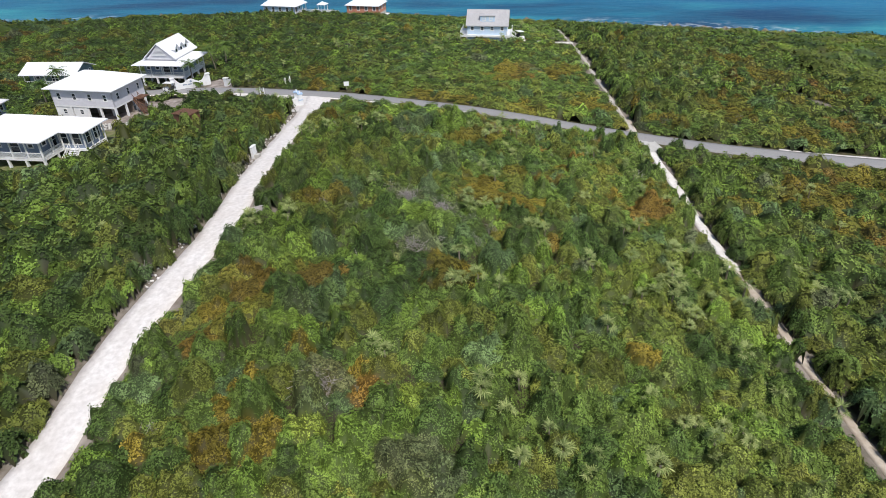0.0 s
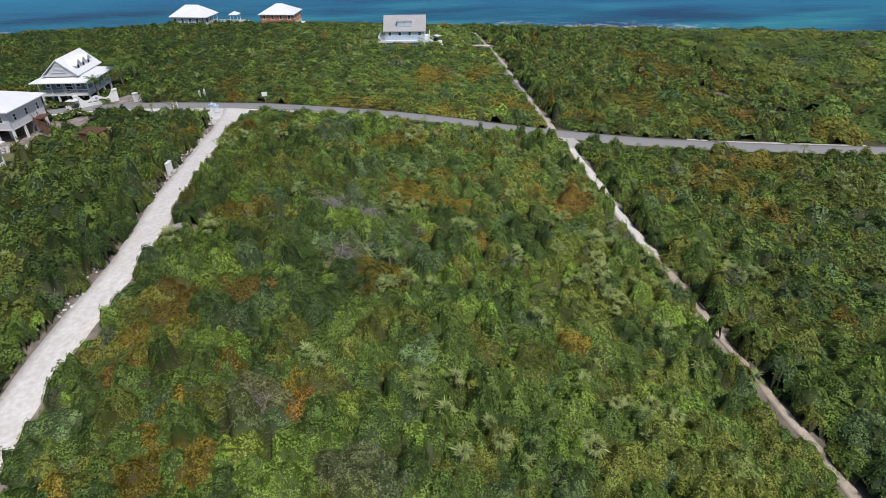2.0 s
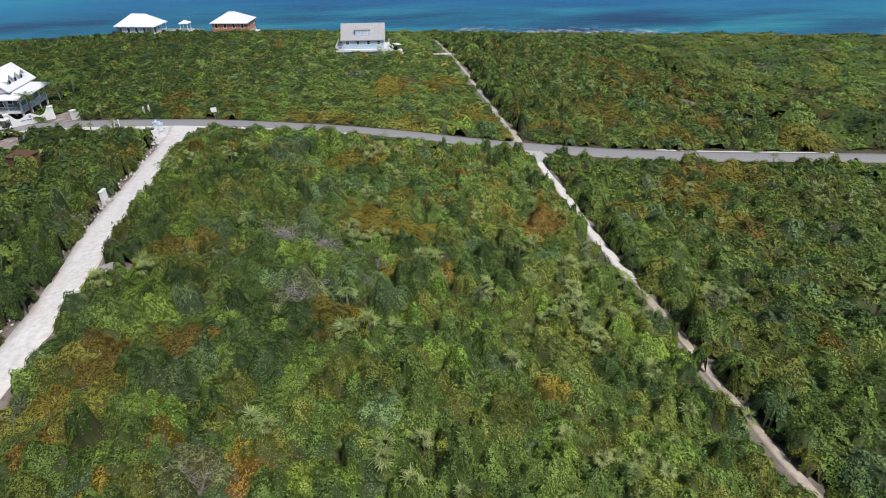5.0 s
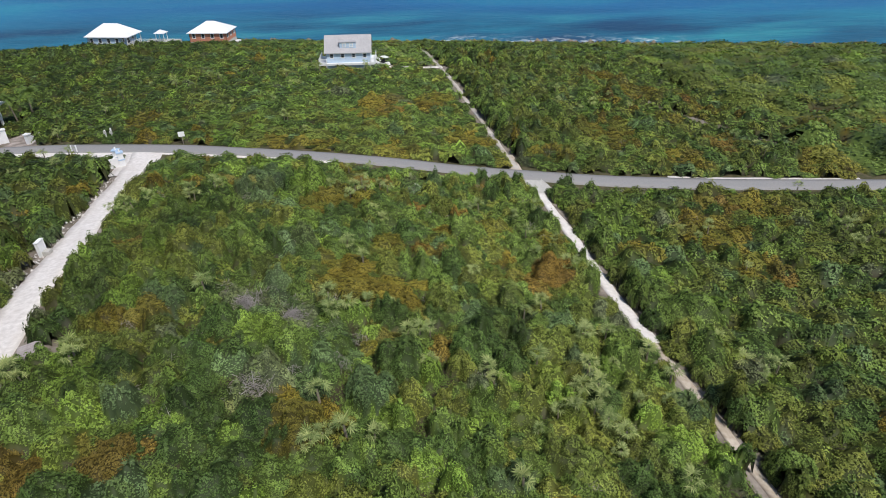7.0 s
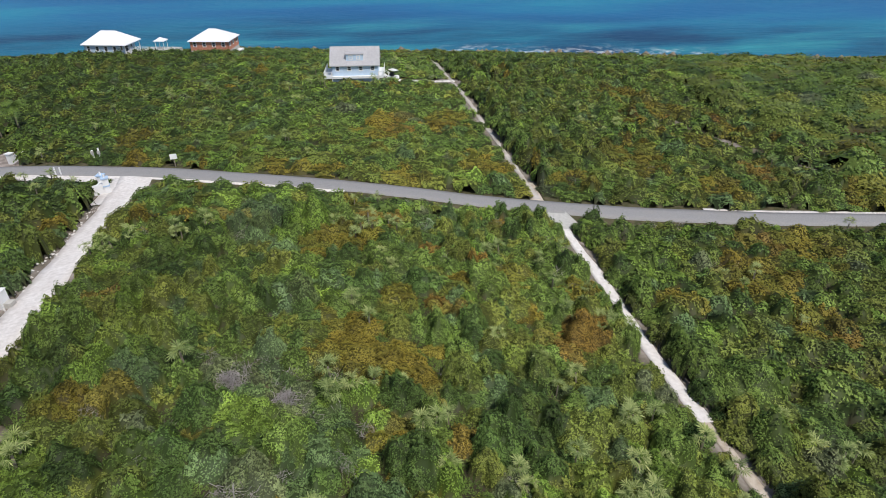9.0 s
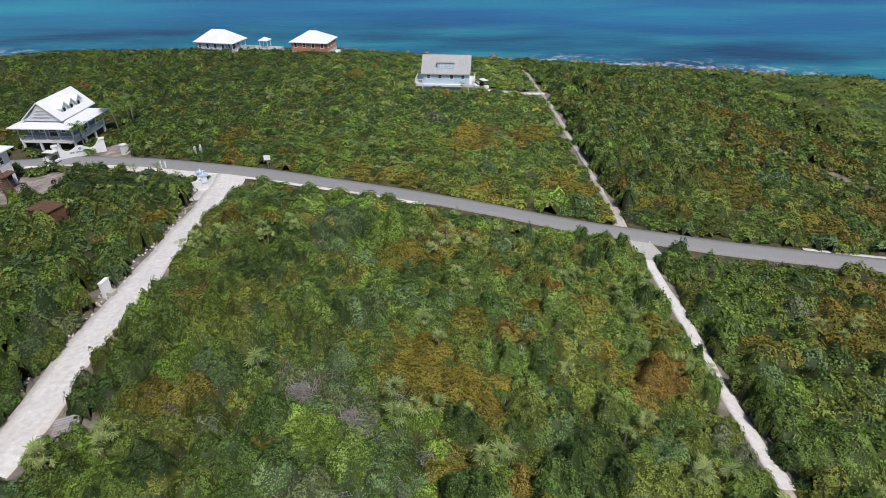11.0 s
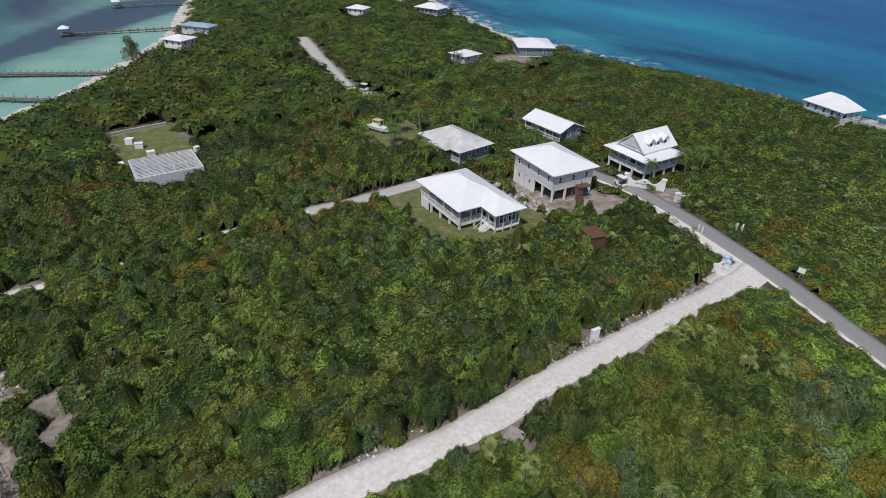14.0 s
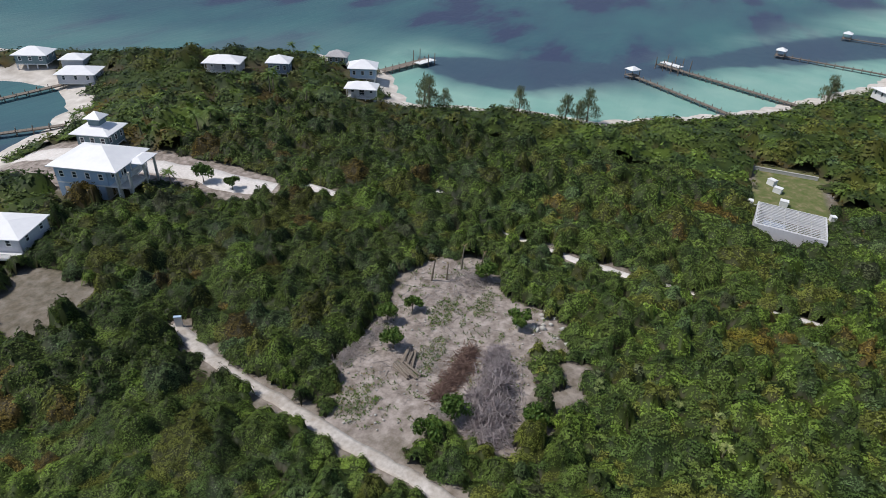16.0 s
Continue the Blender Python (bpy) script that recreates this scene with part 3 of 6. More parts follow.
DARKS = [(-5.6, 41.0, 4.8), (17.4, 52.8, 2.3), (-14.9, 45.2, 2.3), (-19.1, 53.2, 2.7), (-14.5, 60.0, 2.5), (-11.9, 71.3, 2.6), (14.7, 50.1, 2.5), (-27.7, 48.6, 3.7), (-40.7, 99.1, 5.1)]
BRIGHTS = [(-2.6, 27.7, 1.9), (-14.2, 47.5, 1.6), (21.1, 27.8, 2.0), (-16.0, 48.5, 2.0), (-9.0, 44.1, 1.7), (-13.8, 42.6, 1.9), (20.4, 41.3, 0.9), (-20.6, 59.9, 1.9), (38.0, 74.5, 2.7), (51.4, 115.6, 2.5), (-12.4, 65.4, 1.7), (-7.8, 25.2, 2.4), (-4.8, 24.1, 2.1), (13.1, 29.3, 2.0), (3.9, 51.9, 2.2), (9.8, 45.2, 1.5)]
SILVERS = [(-1.2, 52.9, 2.3), (2.7, 53.6, 2.3), (-10.2, 53.9, 2.2), (2.4, 46.3, 1.5), (-0.4, 45.6, 1.3), (-10.4, 45.2, 1.4), (-5.6, 78.3, 3.0), (-0.3, 63.2, 1.9), (-10.2, 36.8, 2.3), (1.3, 49.9, 2.0), (-6.2, 83.7, 3.6), (21.0, 45.2, 1.4), (-2.3, 55.6, 1.9), (12.5, 78.4, 2.1)]
BARES = [(-3.0, 44.5, 1.8), (-3.5, 55.1, 1.4), (2.8, 46.3, 0.9), (-4.2, 53.2, 1.3), (-5.7, 56.5, 1.2), (-8.8, 29.0, 2.2), (-1.5, 22.3, 1.8), (-26.2, 62.4, 1.6), (-0.4, 51.4, 1.5), (-45.6, 73.4, 3.0), (12.4, 44.1, 1.2)]
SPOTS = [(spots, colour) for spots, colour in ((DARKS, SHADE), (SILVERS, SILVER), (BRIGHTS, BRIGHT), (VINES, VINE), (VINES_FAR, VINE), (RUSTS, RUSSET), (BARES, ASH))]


def vine_cover(x, y):
    """How far a carpet of vines holds the plants down at x, y, 0 to 1."""
    d = np.full(np.shape(x), 9.0)
    for sx, sy, r in VINES + VINES_FAR + RUSTS:
        d = np.minimum(d, np.hypot(x - sx, y - sy) / r)
    return step(1.0, 0.6, d)


def plant_colours(x, y, rng):
    """The colour of the plant that stands at x, y."""
    n = len(x)
    col = np.tile(np.array(GREEN), (n, 1))
    # plants of one kind stand together in drifts
    drift = fbm(x, y, 5.5, 909, 2) + 0.16 * rng.random(n)
    pick = np.argsort(np.argsort(drift + 0.25 * fbm(x, y, 30, 808, 1))) / n
    pick = np.clip((pick * 3.0) % 1.0 - 0.05 * step(2, -14, x), 0, 1)
    a, b = fbm(x, y, 14, 101), fbm(x, y, 26, 202)
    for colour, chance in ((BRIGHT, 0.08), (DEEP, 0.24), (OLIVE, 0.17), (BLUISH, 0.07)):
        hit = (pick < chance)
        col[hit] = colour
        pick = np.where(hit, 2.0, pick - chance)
    open_side = step(-30, -22, x) * step(-5, 10, y)
    vine = (a > 0.64) & (rng.random(n) < 0.14) & (rng.random(n) < 0.06 + 0.94 * open_side)
    col[vine] = VINE
    russet = (a > 0.69) & (rng.random(n) < 0.03) & (rng.random(n) < 0.15 + 0.85 * open_side)
    col[russet] = RUSSET
    yellowish = (b > 0.56) & (rng.random(n) < 0.45 * open_side)
    col[yellowish] = (np.array(OLIVE) * 0.6 + col[yellowish] * 0.4)
    dry = rng.random(n) < 0.010
    col[dry] = ASH
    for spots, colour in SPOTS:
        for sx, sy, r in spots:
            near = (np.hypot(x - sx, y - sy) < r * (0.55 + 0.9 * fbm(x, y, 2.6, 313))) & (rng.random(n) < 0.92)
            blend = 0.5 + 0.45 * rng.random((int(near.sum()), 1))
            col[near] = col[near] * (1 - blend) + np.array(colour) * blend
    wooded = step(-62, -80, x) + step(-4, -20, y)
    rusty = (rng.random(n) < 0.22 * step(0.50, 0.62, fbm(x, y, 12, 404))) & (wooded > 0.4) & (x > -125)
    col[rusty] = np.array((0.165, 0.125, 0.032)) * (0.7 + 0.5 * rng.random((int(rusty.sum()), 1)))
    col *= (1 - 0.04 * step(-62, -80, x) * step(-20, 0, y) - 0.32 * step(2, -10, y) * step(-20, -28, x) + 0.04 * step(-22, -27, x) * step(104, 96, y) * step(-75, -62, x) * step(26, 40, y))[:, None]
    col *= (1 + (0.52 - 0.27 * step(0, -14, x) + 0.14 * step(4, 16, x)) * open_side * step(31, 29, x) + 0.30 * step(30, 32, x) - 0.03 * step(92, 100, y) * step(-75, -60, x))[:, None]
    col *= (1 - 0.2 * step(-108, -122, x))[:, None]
    return col * (0.74 + 0.5 * rng.random((n, 1)))


def scrub(x0, x1, y0, y1, spacing, skip=None, tall=1.0):
    """Bushes over a stretch of land: place, radius, height and colour of each."""
    px, py = np.meshgrid(np.arange(x0, x1, spacing), np.arange(y0, y1, spacing))
    px, py = px.ravel(), py.ravel()
    px = px + (RNG.random(len(px)) - 0.5) * spacing * 1.1
    py = py + (RNG.random(len(py)) - 0.5) * spacing * 1.1
    ok = (shore(px, py) > 5) & (house_gap(px, py) > spacing * 0.75)
    if skip:
        ok &= ~((px > skip[0]) & (px < skip[1]) & (py > skip[2]) & (py < skip[3]))
    px, py = px[ok], py[ok]
    free = cleared(px, py)
    n = len(px)
    r = spacing * (0.54 + 0.55 * RNG.random(n) ** 1.5)
    left = step(-22, -27, px) * step(105, 95, py)
    woods = np.clip(step(-75, -110, px) + step(0, -22, py) * step(-10, -30, px), 0, 1)
    drop = RNG.random(n) < 0.55 * woods * (spacing < 2)
    r *= 1 + 0.95 * woods * (spacing < 2)
    h = (0.55 + 1.4 * RNG.random(n) ** 1.5) * (1 + 0.55 * left + 0.3 * woods + 0.2 * step(30.5, 32, px) * step(48, 40, px) + 0.55 * step(30.4, 31, px) * step(36, 33, px) * step(80, 70, py)) * tall
    inland = shore(px, py)
    h *= 0.35 + 0.65 * step(6, 34, inland)
    h *= 0.75 + 0.5 * fbm(px, py, 11, 55)
    h *= 1 - 0.45 * vine_cover(px, py)
    h *= 1 - 0.32 * step(92, 97, py) * step(-44, -36, px) * step(31, 28.5, px)
    h *= 1 + 0.9 * step(28.8, 29.4, px) * step(34, 31, px) * step(90, 93, py) * step(150, 135, py)
    keep = free > r * 0.7
    small = (~keep) & (free > 0.12 * r)
    r = np.where(small, np.clip(free * 1.5, 0.3, None), r)
    h = np.where(small, h * (0.5 + 0.5 * RNG.random(n)), h)
    keep |= small & (r > 0.3 * spacing)
    keep &= ~drop
    px, py, r, h = px[keep], py[keep], r[keep], h[keep]
    big = RNG.random(len(px)) < 0.06
    r[big & (cleared(px, py) > 2 * r)] *= 1.5
    h[big] *= 1.35
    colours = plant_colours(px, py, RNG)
    return px, py, r, h, colours


def stamp(plants, x0, x1, y0, y1, cell, lobes=0, skip=None):
    """Domes of the plants on a raster, with smaller lobes on each where lobes is given."""
    px, py, r, h, colours = plants
    drop = h * 0
    if lobes:
        inner = (px > x0 - 2) & (px < x1 + 2) & (py > y0 - 2) & (py < y1 + 2)
        px, py, r, h, colours = px[inner], py[inner], r[inner], h[inner], colours[inner]
        n = len(px) * lobes
        turn, out = RNG.random(n) * 6.283, np.sqrt(RNG.random(n)) * 0.85
        lx, ly = np.repeat(px, lobes) + np.cos(turn) * out * np.repeat(r, lobes), np.repeat(py, lobes) + np.sin(turn) * out * np.repeat(r, lobes)
        lr = np.maximum(np.repeat(r, lobes) * (0.26 + 0.26 * RNG.random(n)), 1.3 * cell)
        lh = np.repeat(h, lobes) * (0.15 + 0.85 * np.sqrt(1 - out ** 2)) * ((0.8 + 0.5 * RNG.random(n)) if cell < 0.4 else (0.88 + 0.24 * RNG.random(n))) + 0.1
        clear = cleared(lx, ly) > 0.2
        lc = np.repeat(colours, lobes, 0) * (0.88 + 0.24 * RNG.random((n, 1)))
        drop = np.concatenate([h * 0, lr[clear] * 1.5])
        px, py, r, h = np.concatenate([px, lx[clear]]), np.concatenate([py, ly[clear]]), np.concatenate([r, lr[clear]]), np.concatenate([h * (0.7 if cell < 0.4 else 0.85), lh[clear]])
        colours = np.concatenate([colours, lc[clear]])
    nx, ny = int((x1 - x0) / cell) + 1, int((y1 - y0) / cell) + 1
    top, who = np.zeros((ny, nx)), np.full((ny, nx), -1, dtype=np.int32)
    for i in range(len(px)):
        cx, cy, ri = (px[i] - x0) / cell, (py[i] - y0) / cell, r[i] / cell
        a, b = max(0, math.ceil(cx - ri)), min(nx - 1, int(cx + ri))
        c, d = max(0, math.ceil(cy - ri)), min(ny - 1, int(cy + ri))
        if b < a or d < c:
            continue
        xx, yy = np.arange(a, b + 1) - cx, np.arange(c, d + 1)[:, None] - cy
        q = (xx * xx + yy * yy) / (ri * ri)
        dome = np.sqrt(np.clip(1 - q, 0, 1))
        z = ((h[i] - drop[i] * (1 - dome)) if drop[i] > 0 else h[i] * (0.06 + 0.94 * dome)) * (q < 1)
        win = top[c:d + 1, a:b + 1]
        hit = z > win
        win[hit] = z[hit]
        who[c:d + 1, a:b + 1][hit] = i
    gx2, gy2 = np.meshgrid(x0 + cell * np.arange(nx), y0 + cell * np.arange(ny))
    rough = (fbm(gx2, gy2, cell * 2.2, 9, 2) - 0.5)
    amount = 0.5 * (1 - 0.5 * vine_cover(gx2, gy2))
    top = np.where(top > 0, np.maximum(top * (1 + amount * rough) + amount * rough, 0.08), 0)
    floor = (top == 0) & (cleared(gx2, gy2) > 0.9) & (shore(gx2, gy2) > 7) & (house_gap(gx2, gy2) > 1.6)
    if skip:
        floor &= ~((gx2 > skip[0]) & (gx2 < skip[1]) & (gy2 > skip[2]) & (gy2 < skip[3]))
    top = np.where(floor, 0.25, top)
    if skip == LOW:
        top = np.where((gx2 > skip[0]) & (gx2 < skip[1]) & (gy2 > skip[2]) & (gy2 < skip[3]), 0, top)
    return gx2, gy2, top, who, colours


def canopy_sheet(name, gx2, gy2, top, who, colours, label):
    """The mass of twigs and inner leaves under the outer leaves, with the shade of the gaps in its tint."""
    ny, nx = top.shape
    z = land(gx2, gy2) + top - 0.12
    idx = np.arange(nx * ny).reshape(ny, nx)
    f = np.stack([idx[:-1, :-1], idx[:-1, 1:], idx[1:, 1:], idx[1:, :-1]], -1).reshape(-1, 4)
    f = f[(top.ravel()[f] > 0).sum(1) >= 3]
    # a third to half of the plant colour: gap shade painted into the tint
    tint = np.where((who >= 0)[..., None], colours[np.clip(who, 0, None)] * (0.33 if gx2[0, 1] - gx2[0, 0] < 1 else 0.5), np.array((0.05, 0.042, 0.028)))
    used = np.unique(f)
    remap = np.zeros(nx * ny, dtype=np.int32)
    remap[used] = np.arange(len(used))
    v = np.stack([gx2.ravel(), gy2.ravel(), z.ravel()], -1)[used]
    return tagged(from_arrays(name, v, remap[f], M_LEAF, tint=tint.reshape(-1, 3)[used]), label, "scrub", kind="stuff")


def leaf_layer(name, gx2, gy2, top, who, colours, cell, density, size, label, droop=0.9, fuzz=0.22, mat=None):
    """Outer leaves over the canopy: density per square metre and half-length, node by node."""
    gyy, gxx = np.gradient(land(gx2, gy2) + top, cell)
    slope = np.clip(np.sqrt(1 + gxx ** 2 + gyy ** 2), 1, 3.0)
    carpet = vine_cover(gx2, gy2)
    tufts = 0.42 + 1.1 * step(0.32, 0.62, fbm(gx2, gy2, max(cell * 1.7, 0.6), 19, 2))
    tufts = tufts * (1 - carpet) + 1.45 * carpet
    density = density * tufts
    count = RNG.poisson(np.where(top > 0.1, density * cell * cell * slope, 0))
    at = np.repeat(np.arange(top.size), count.ravel())
    n = len(at)
    iy, ix = np.divmod(at, top.shape[1])
    jx, jy = RNG.random(n) - 0.5, RNG.random(n) - 0.5
    x, y = gx2.ravel()[at] + jx * cell, gy2.ravel()[at] + jy * cell
    sx, sy = gxx.ravel()[at], gyy.ravel()[at]
    z = (land(gx2, gy2) + top).ravel()[at] + np.clip(sx * jx * cell + sy * jy * cell, -0.7, 0.7)
    nrm = np.stack([-sx, -sy, np.ones(n)], -1)
    nrm /= np.linalg.norm(nrm, axis=1)[:, None]
    s = np.broadcast_to(size, top.shape).ravel()[at] * (0.6 + 0.8 * RNG.random(n))
    p = np.stack([x, y, z], -1) + nrm * (fuzz * s / 0.17 * (RNG.random(n) - 0.25))[:, None]
    d = nrm * 0.9 + droop * RNG.normal(size=(n, 3)) * 0.62
    d /= np.linalg.norm(d, axis=1)[:, None]
    u = np.cross(d, RNG.normal(size=(n, 3)))
    u /= np.linalg.norm(u, axis=1)[:, None]
    v = np.cross(d, u)
    s = s[:, None]
    tint = colours[np.clip(who.ravel()[at], 0, None)]
    sheen = step(0.22, 0.78, fbm(x, y, max(0.7, 1.6 * cell), 29, 2)) - 0.5
    tint = tint * (1.02 + 0.5 * sheen * (1 - 0.75 * carpet.ravel()[at]))[:, None]
    tri = np.stack([p - u * s, p + u * s * 0.6 + v * s * 0.6, p + u * s * 0.6 - v * s * 0.6], 1).reshape(-1, 3)
    return tagged(from_arrays(name, tri, np.arange(3 * n).reshape(-1, 3), mat or M_LEAF, tint=np.repeat(tint, 3, 0)), label, "scrub", kind="stuff")


NEAR, LOW = (-125, 78, -72, 212), (-27, 31, 19, 83)
bushes = scrub(*NEAR, 1.6)
ax, ay, atop, awho, acol = stamp(bushes, *NEAR, 0.5, 3, LOW)
nx2, ny2, ntop, nwho, ncol = stamp(bushes, LOW[0], LOW[1] + 0.01, LOW[2], LOW[3] + 0.01, 0.25, 9)
canopy_sheet("lobed_scrub_shaded_twigs", nx2, ny2, ntop, nwho, ncol, "lobed low scrub bushes, twigs and inner leaves coloured with gap shade")
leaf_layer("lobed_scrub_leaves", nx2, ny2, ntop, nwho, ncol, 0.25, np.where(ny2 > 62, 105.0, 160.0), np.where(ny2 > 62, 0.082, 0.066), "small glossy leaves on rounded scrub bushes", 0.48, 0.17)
canopy_sheet("scrub_shaded_twigs", ax, ay, atop, awho, acol, "dense low coastal scrub, twigs and inner leaves coloured with gap shade")
# leaves are finest where the flight passes low
reach = to_line(ax, ay, [(1, 8), (4, 25)])
bearing = np.degrees(np.arctan2(ax - 1, ay + 2))
away = (bearing > 60) | (bearing < -172)
leaf_layer("scrub_leaves", ax, ay, atop, awho, acol, 0.5, np.where((reach < 44) & ~away, 92, 0), 0.092, "small glossy leaves of mixed green and rust-tinged scrub", 0.46, 0.18)
leaf_layer("middle_scrub_leaves", ax, ay, atop, awho, acol, 0.5, np.where((reach >= 44) & (reach < 95) & ~away, 36, 0), 0.136, "small leaves of mixed green scrub farther off", 0.42, 0.15, M_LEAF_MASS)
leaf_layer("outer_scrub_leaves", ax, ay, atop, awho, acol, 0.5, np.where(away, 1.0, np.where(reach >= 95, 12, 0)), 0.205, "small leaves of green scrub towards the shore", 0.4, 0.14, M_LEAF_MASS)
bx, by, btop, bwho, bcol = stamp(scrub(-620, 300, -230, 330, 3.6, (NEAR[0], NEAR[1] - 1, NEAR[2], NEAR[3] - 1), 1.2), -620, 300, -230, 330, 2.0, 0, (NEAR[0], NEAR[1] - 1, NEAR[2], NEAR[3] - 1))
canopy_sheet("far_scrub_shaded_twigs", bx, by, btop, bwho, bcol, "distant coastal scrub and low woods, inner mass coloured with gap shade")
leaf_layer("far_scrub_leaves", bx, by, btop, bwho, bcol, 2.0, np.where((np.degrees(np.arctan2(bx - 1, by + 2)) > 60) | (bx < -400) | (by < -150), 0.5, np.where(bx > 70, 7.0, 2.6)), np.where(bx > 70, 0.29, 0.46), "distant low woods and scrub crowns", 0.5, 0.25, M_LEAF_MASS)


# ---- houses ----
def slab_with_holes(x0, x1, z0, z1, holes, y0, y1):
    """One closed slab in the xz plane, y0 to y1 thick, with rectangular holes (x0, x1, z0, z1) right through it."""
    xs = sorted({x0, x1} | {v for h in holes for v in h[:2]})
    zs = sorted({z0, z1} | {v for h in holes for v in h[2:]})
    bm = bmesh.new()
    made = {}

    def at(i, j, y):
        if (i, j, y) not in made:
            made[i, j, y] = bm.verts.new((xs[i], y, zs[j]))
        return made[i, j, y]

    def solid(i, j):
        if not (0 <= i < len(xs) - 1 and 0 <= j < len(zs) - 1):
            return False
        cx, cz = (xs[i] + xs[i + 1]) / 2, (zs[j] + zs[j + 1]) / 2
        return not any(a < cx < b and c < cz < d for a, b, c, d in holes)

    for i in range(len(xs) - 1):
        for j in range(len(zs) - 1):
            if solid(i, j):
                bm.faces.new((at(i, j, y0), at(i + 1, j, y0), at(i + 1, j + 1, y0), at(i, j + 1, y0)))
                bm.faces.new((at(i, j, y1), at(i, j + 1, y1), at(i + 1, j + 1, y1), at(i + 1, j, y1)))
                for di, dj, a, b in ((-1, 0, (i, j), (i, j + 1)), (1, 0, (i + 1, j), (i + 1, j + 1)), (0, -1, (i, j), (i + 1, j)), (0, 1, (i, j + 1), (i + 1, j + 1))):
                    if not solid(i + di, j + dj):
                        bm.faces.new((at(*a, y0), at(*b, y0), at(*b, y1), at(*a, y1)))
    return bm


def wall_panel(length, z0, z1, openings, thick=0.16):
    """A wall along x from 0 to length, with openings cut right through it."""
    return slab_with_holes(0.0, length, z0, z1, openings, 0.0, thick)


def hip_roof(w, d, z, rise, over, thick=0.14, ridge_along="x"):
    """A hipped roof with a fascia, eaves over the walls by over."""
    bm = bmesh.new()
    a, b = w / 2 + over, d / 2 + over
    if a >= b:
        r0, r1 = (-(a - b) if a > b else -0.05, 0), ((a - b) if a > b else 0.05, 0)
    else:
        r0, r1 = (0, -(b - a)), (0, b - a)
    low = [bm.verts.new((x, y, z - thick)) for x, y in ((-a, -b), (a, -b), (a, b), (-a, b))]
    up = [bm.verts.new((x, y, z)) for x, y in ((-a, -b), (a, -b), (a, b), (-a, b))]
    p, q = bm.verts.new((*r0, z + rise)), bm.verts.new((*r1, z + rise))
    for i in range(4):
        j = (i + 1) % 4
        bm.faces.new((low[i], low[j], up[j], up[i]))
    bm.faces.new(low[::-1])
    if a >= b:
        for f in ((up[0], up[1], q, p), (up[1], up[2], q), (up[2], up[3], p, q), (up[3], up[0], p)):
            bm.faces.new(f)
    else:
        for f in ((up[0], up[1], p), (up[1], up[2], q, p), (up[2], up[3], q), (up[3], up[0], p, q)):
            bm.faces.new(f)
    return bm


def gable_roof(w, d, z, rise, over, thick=0.16):
    """A gabled roof, ridge along x, as two slabs."""
    bm = bmesh.new()
    a, b = w / 2 + over, d / 2 + over
    k = rise / (d / 2)
    for s in (-1, 1):
        pts = [(-a, s * b, z - k * over), (a, s * b, z - k * over), (a, 0, z + rise), (-a, 0, z + rise)]
        lo = [bm.verts.new(p) for p in pts]
        hi = [bm.verts.new((x, y, h + thick)) for x, y, h in pts]
        bm.faces.new(lo)
        bm.faces.new(hi)
        for i in range(4):
            j = (i + 1) % 4
            bm.faces.new((lo[i], lo[j], hi[j], hi[i]))
    return bm


def gable_end(d, z, rise, thick=0.14):
    bm = bmesh.new()
    f = [bm.verts.new((0, y, h)) for y, h in ((-d / 2, z), (d / 2, z), (0, z + rise))]
    g = [bm.verts.new((thick, y, h)) for y, h in ((-d / 2, z), (d / 2, z), (0, z + rise))]
    bm.faces.new(f), bm.faces.new(g)
    for i in range(3):
        bm.faces.new((f[i], f[(i + 1) % 3], g[(i + 1) % 3], g[i]))
    return bm


def window(parent, x0, x1, z0, z1, frame_mat=None):
    """A sash window in an opening of a wall that runs along x: frame > pane, bar."""
    t, mid = 0.09, (z0 + z1) / 2
    bm = slab_with_holes(x0 - 0.06, x1 + 0.06, z0 - 0.06, z1 + 0.06, [(x0 + t, x1 - t, z0 + t, mid - 0.03), (x0 + t, x1 - t, mid + 0.03, z1 - t)], -0.035, 0.06)
    w = part("window", bm, frame_mat or M_WHITE, parent, "white window frame with dark glass")
    part("pane", boxed(x0 + t, x1 - t, 0.05, 0.075, z0 + t, z1 - t), M_GLASS, w)


def balustrade(length, z, h=0.95, gap=0.22):
    bm = bmesh.new()
    box(bm, 0, length, -0.05, 0.05, z + h - 0.08, z + h)
    box(bm, 0, length, -0.04, 0.04, z + 0.08, z + 0.15)
    k = max(1, int(length / gap))
    for i in range(k + 1):
        x = length * i / k
        box(bm, x - 0.025, x + 0.025, -0.025, 0.025, z + 0.1, z + h - 0.05)
    return bm


def stairs(parent, m, width, rise, mat, name="stairs"):
    """A straight flight that leads down along -y from height rise to 0."""
    n = max(2, round(rise / 0.18))
    bm = bmesh.new()
    for i in range(n):
        z = rise * (n - i) / n
        box(bm, -width / 2, width / 2, -0.28 * (i + 1), -0.28 * i + 0.03, z - 0.06, z)
    for s in (-1, 1):
        k = 0.28 * n
        for dz, r in ((-0.15, 0.09), (0.9, 0.04)):
            tube(bm, (s * width / 2, 0, rise + dz), (s * width / 2, -k, dz), r, r, 5)
        for i in range(0, n + 1, 3):
            box(bm, s * width / 2 - 0.04, s * width / 2 + 0.04, -0.28 * i - 0.04, -0.28 * i + 0.04, rise * (n - i) / n - 0.1, rise * (n - i) / n + 0.9)
    ob = part(name, bm, mat, parent)
    ob.matrix_basis = m
    return ob


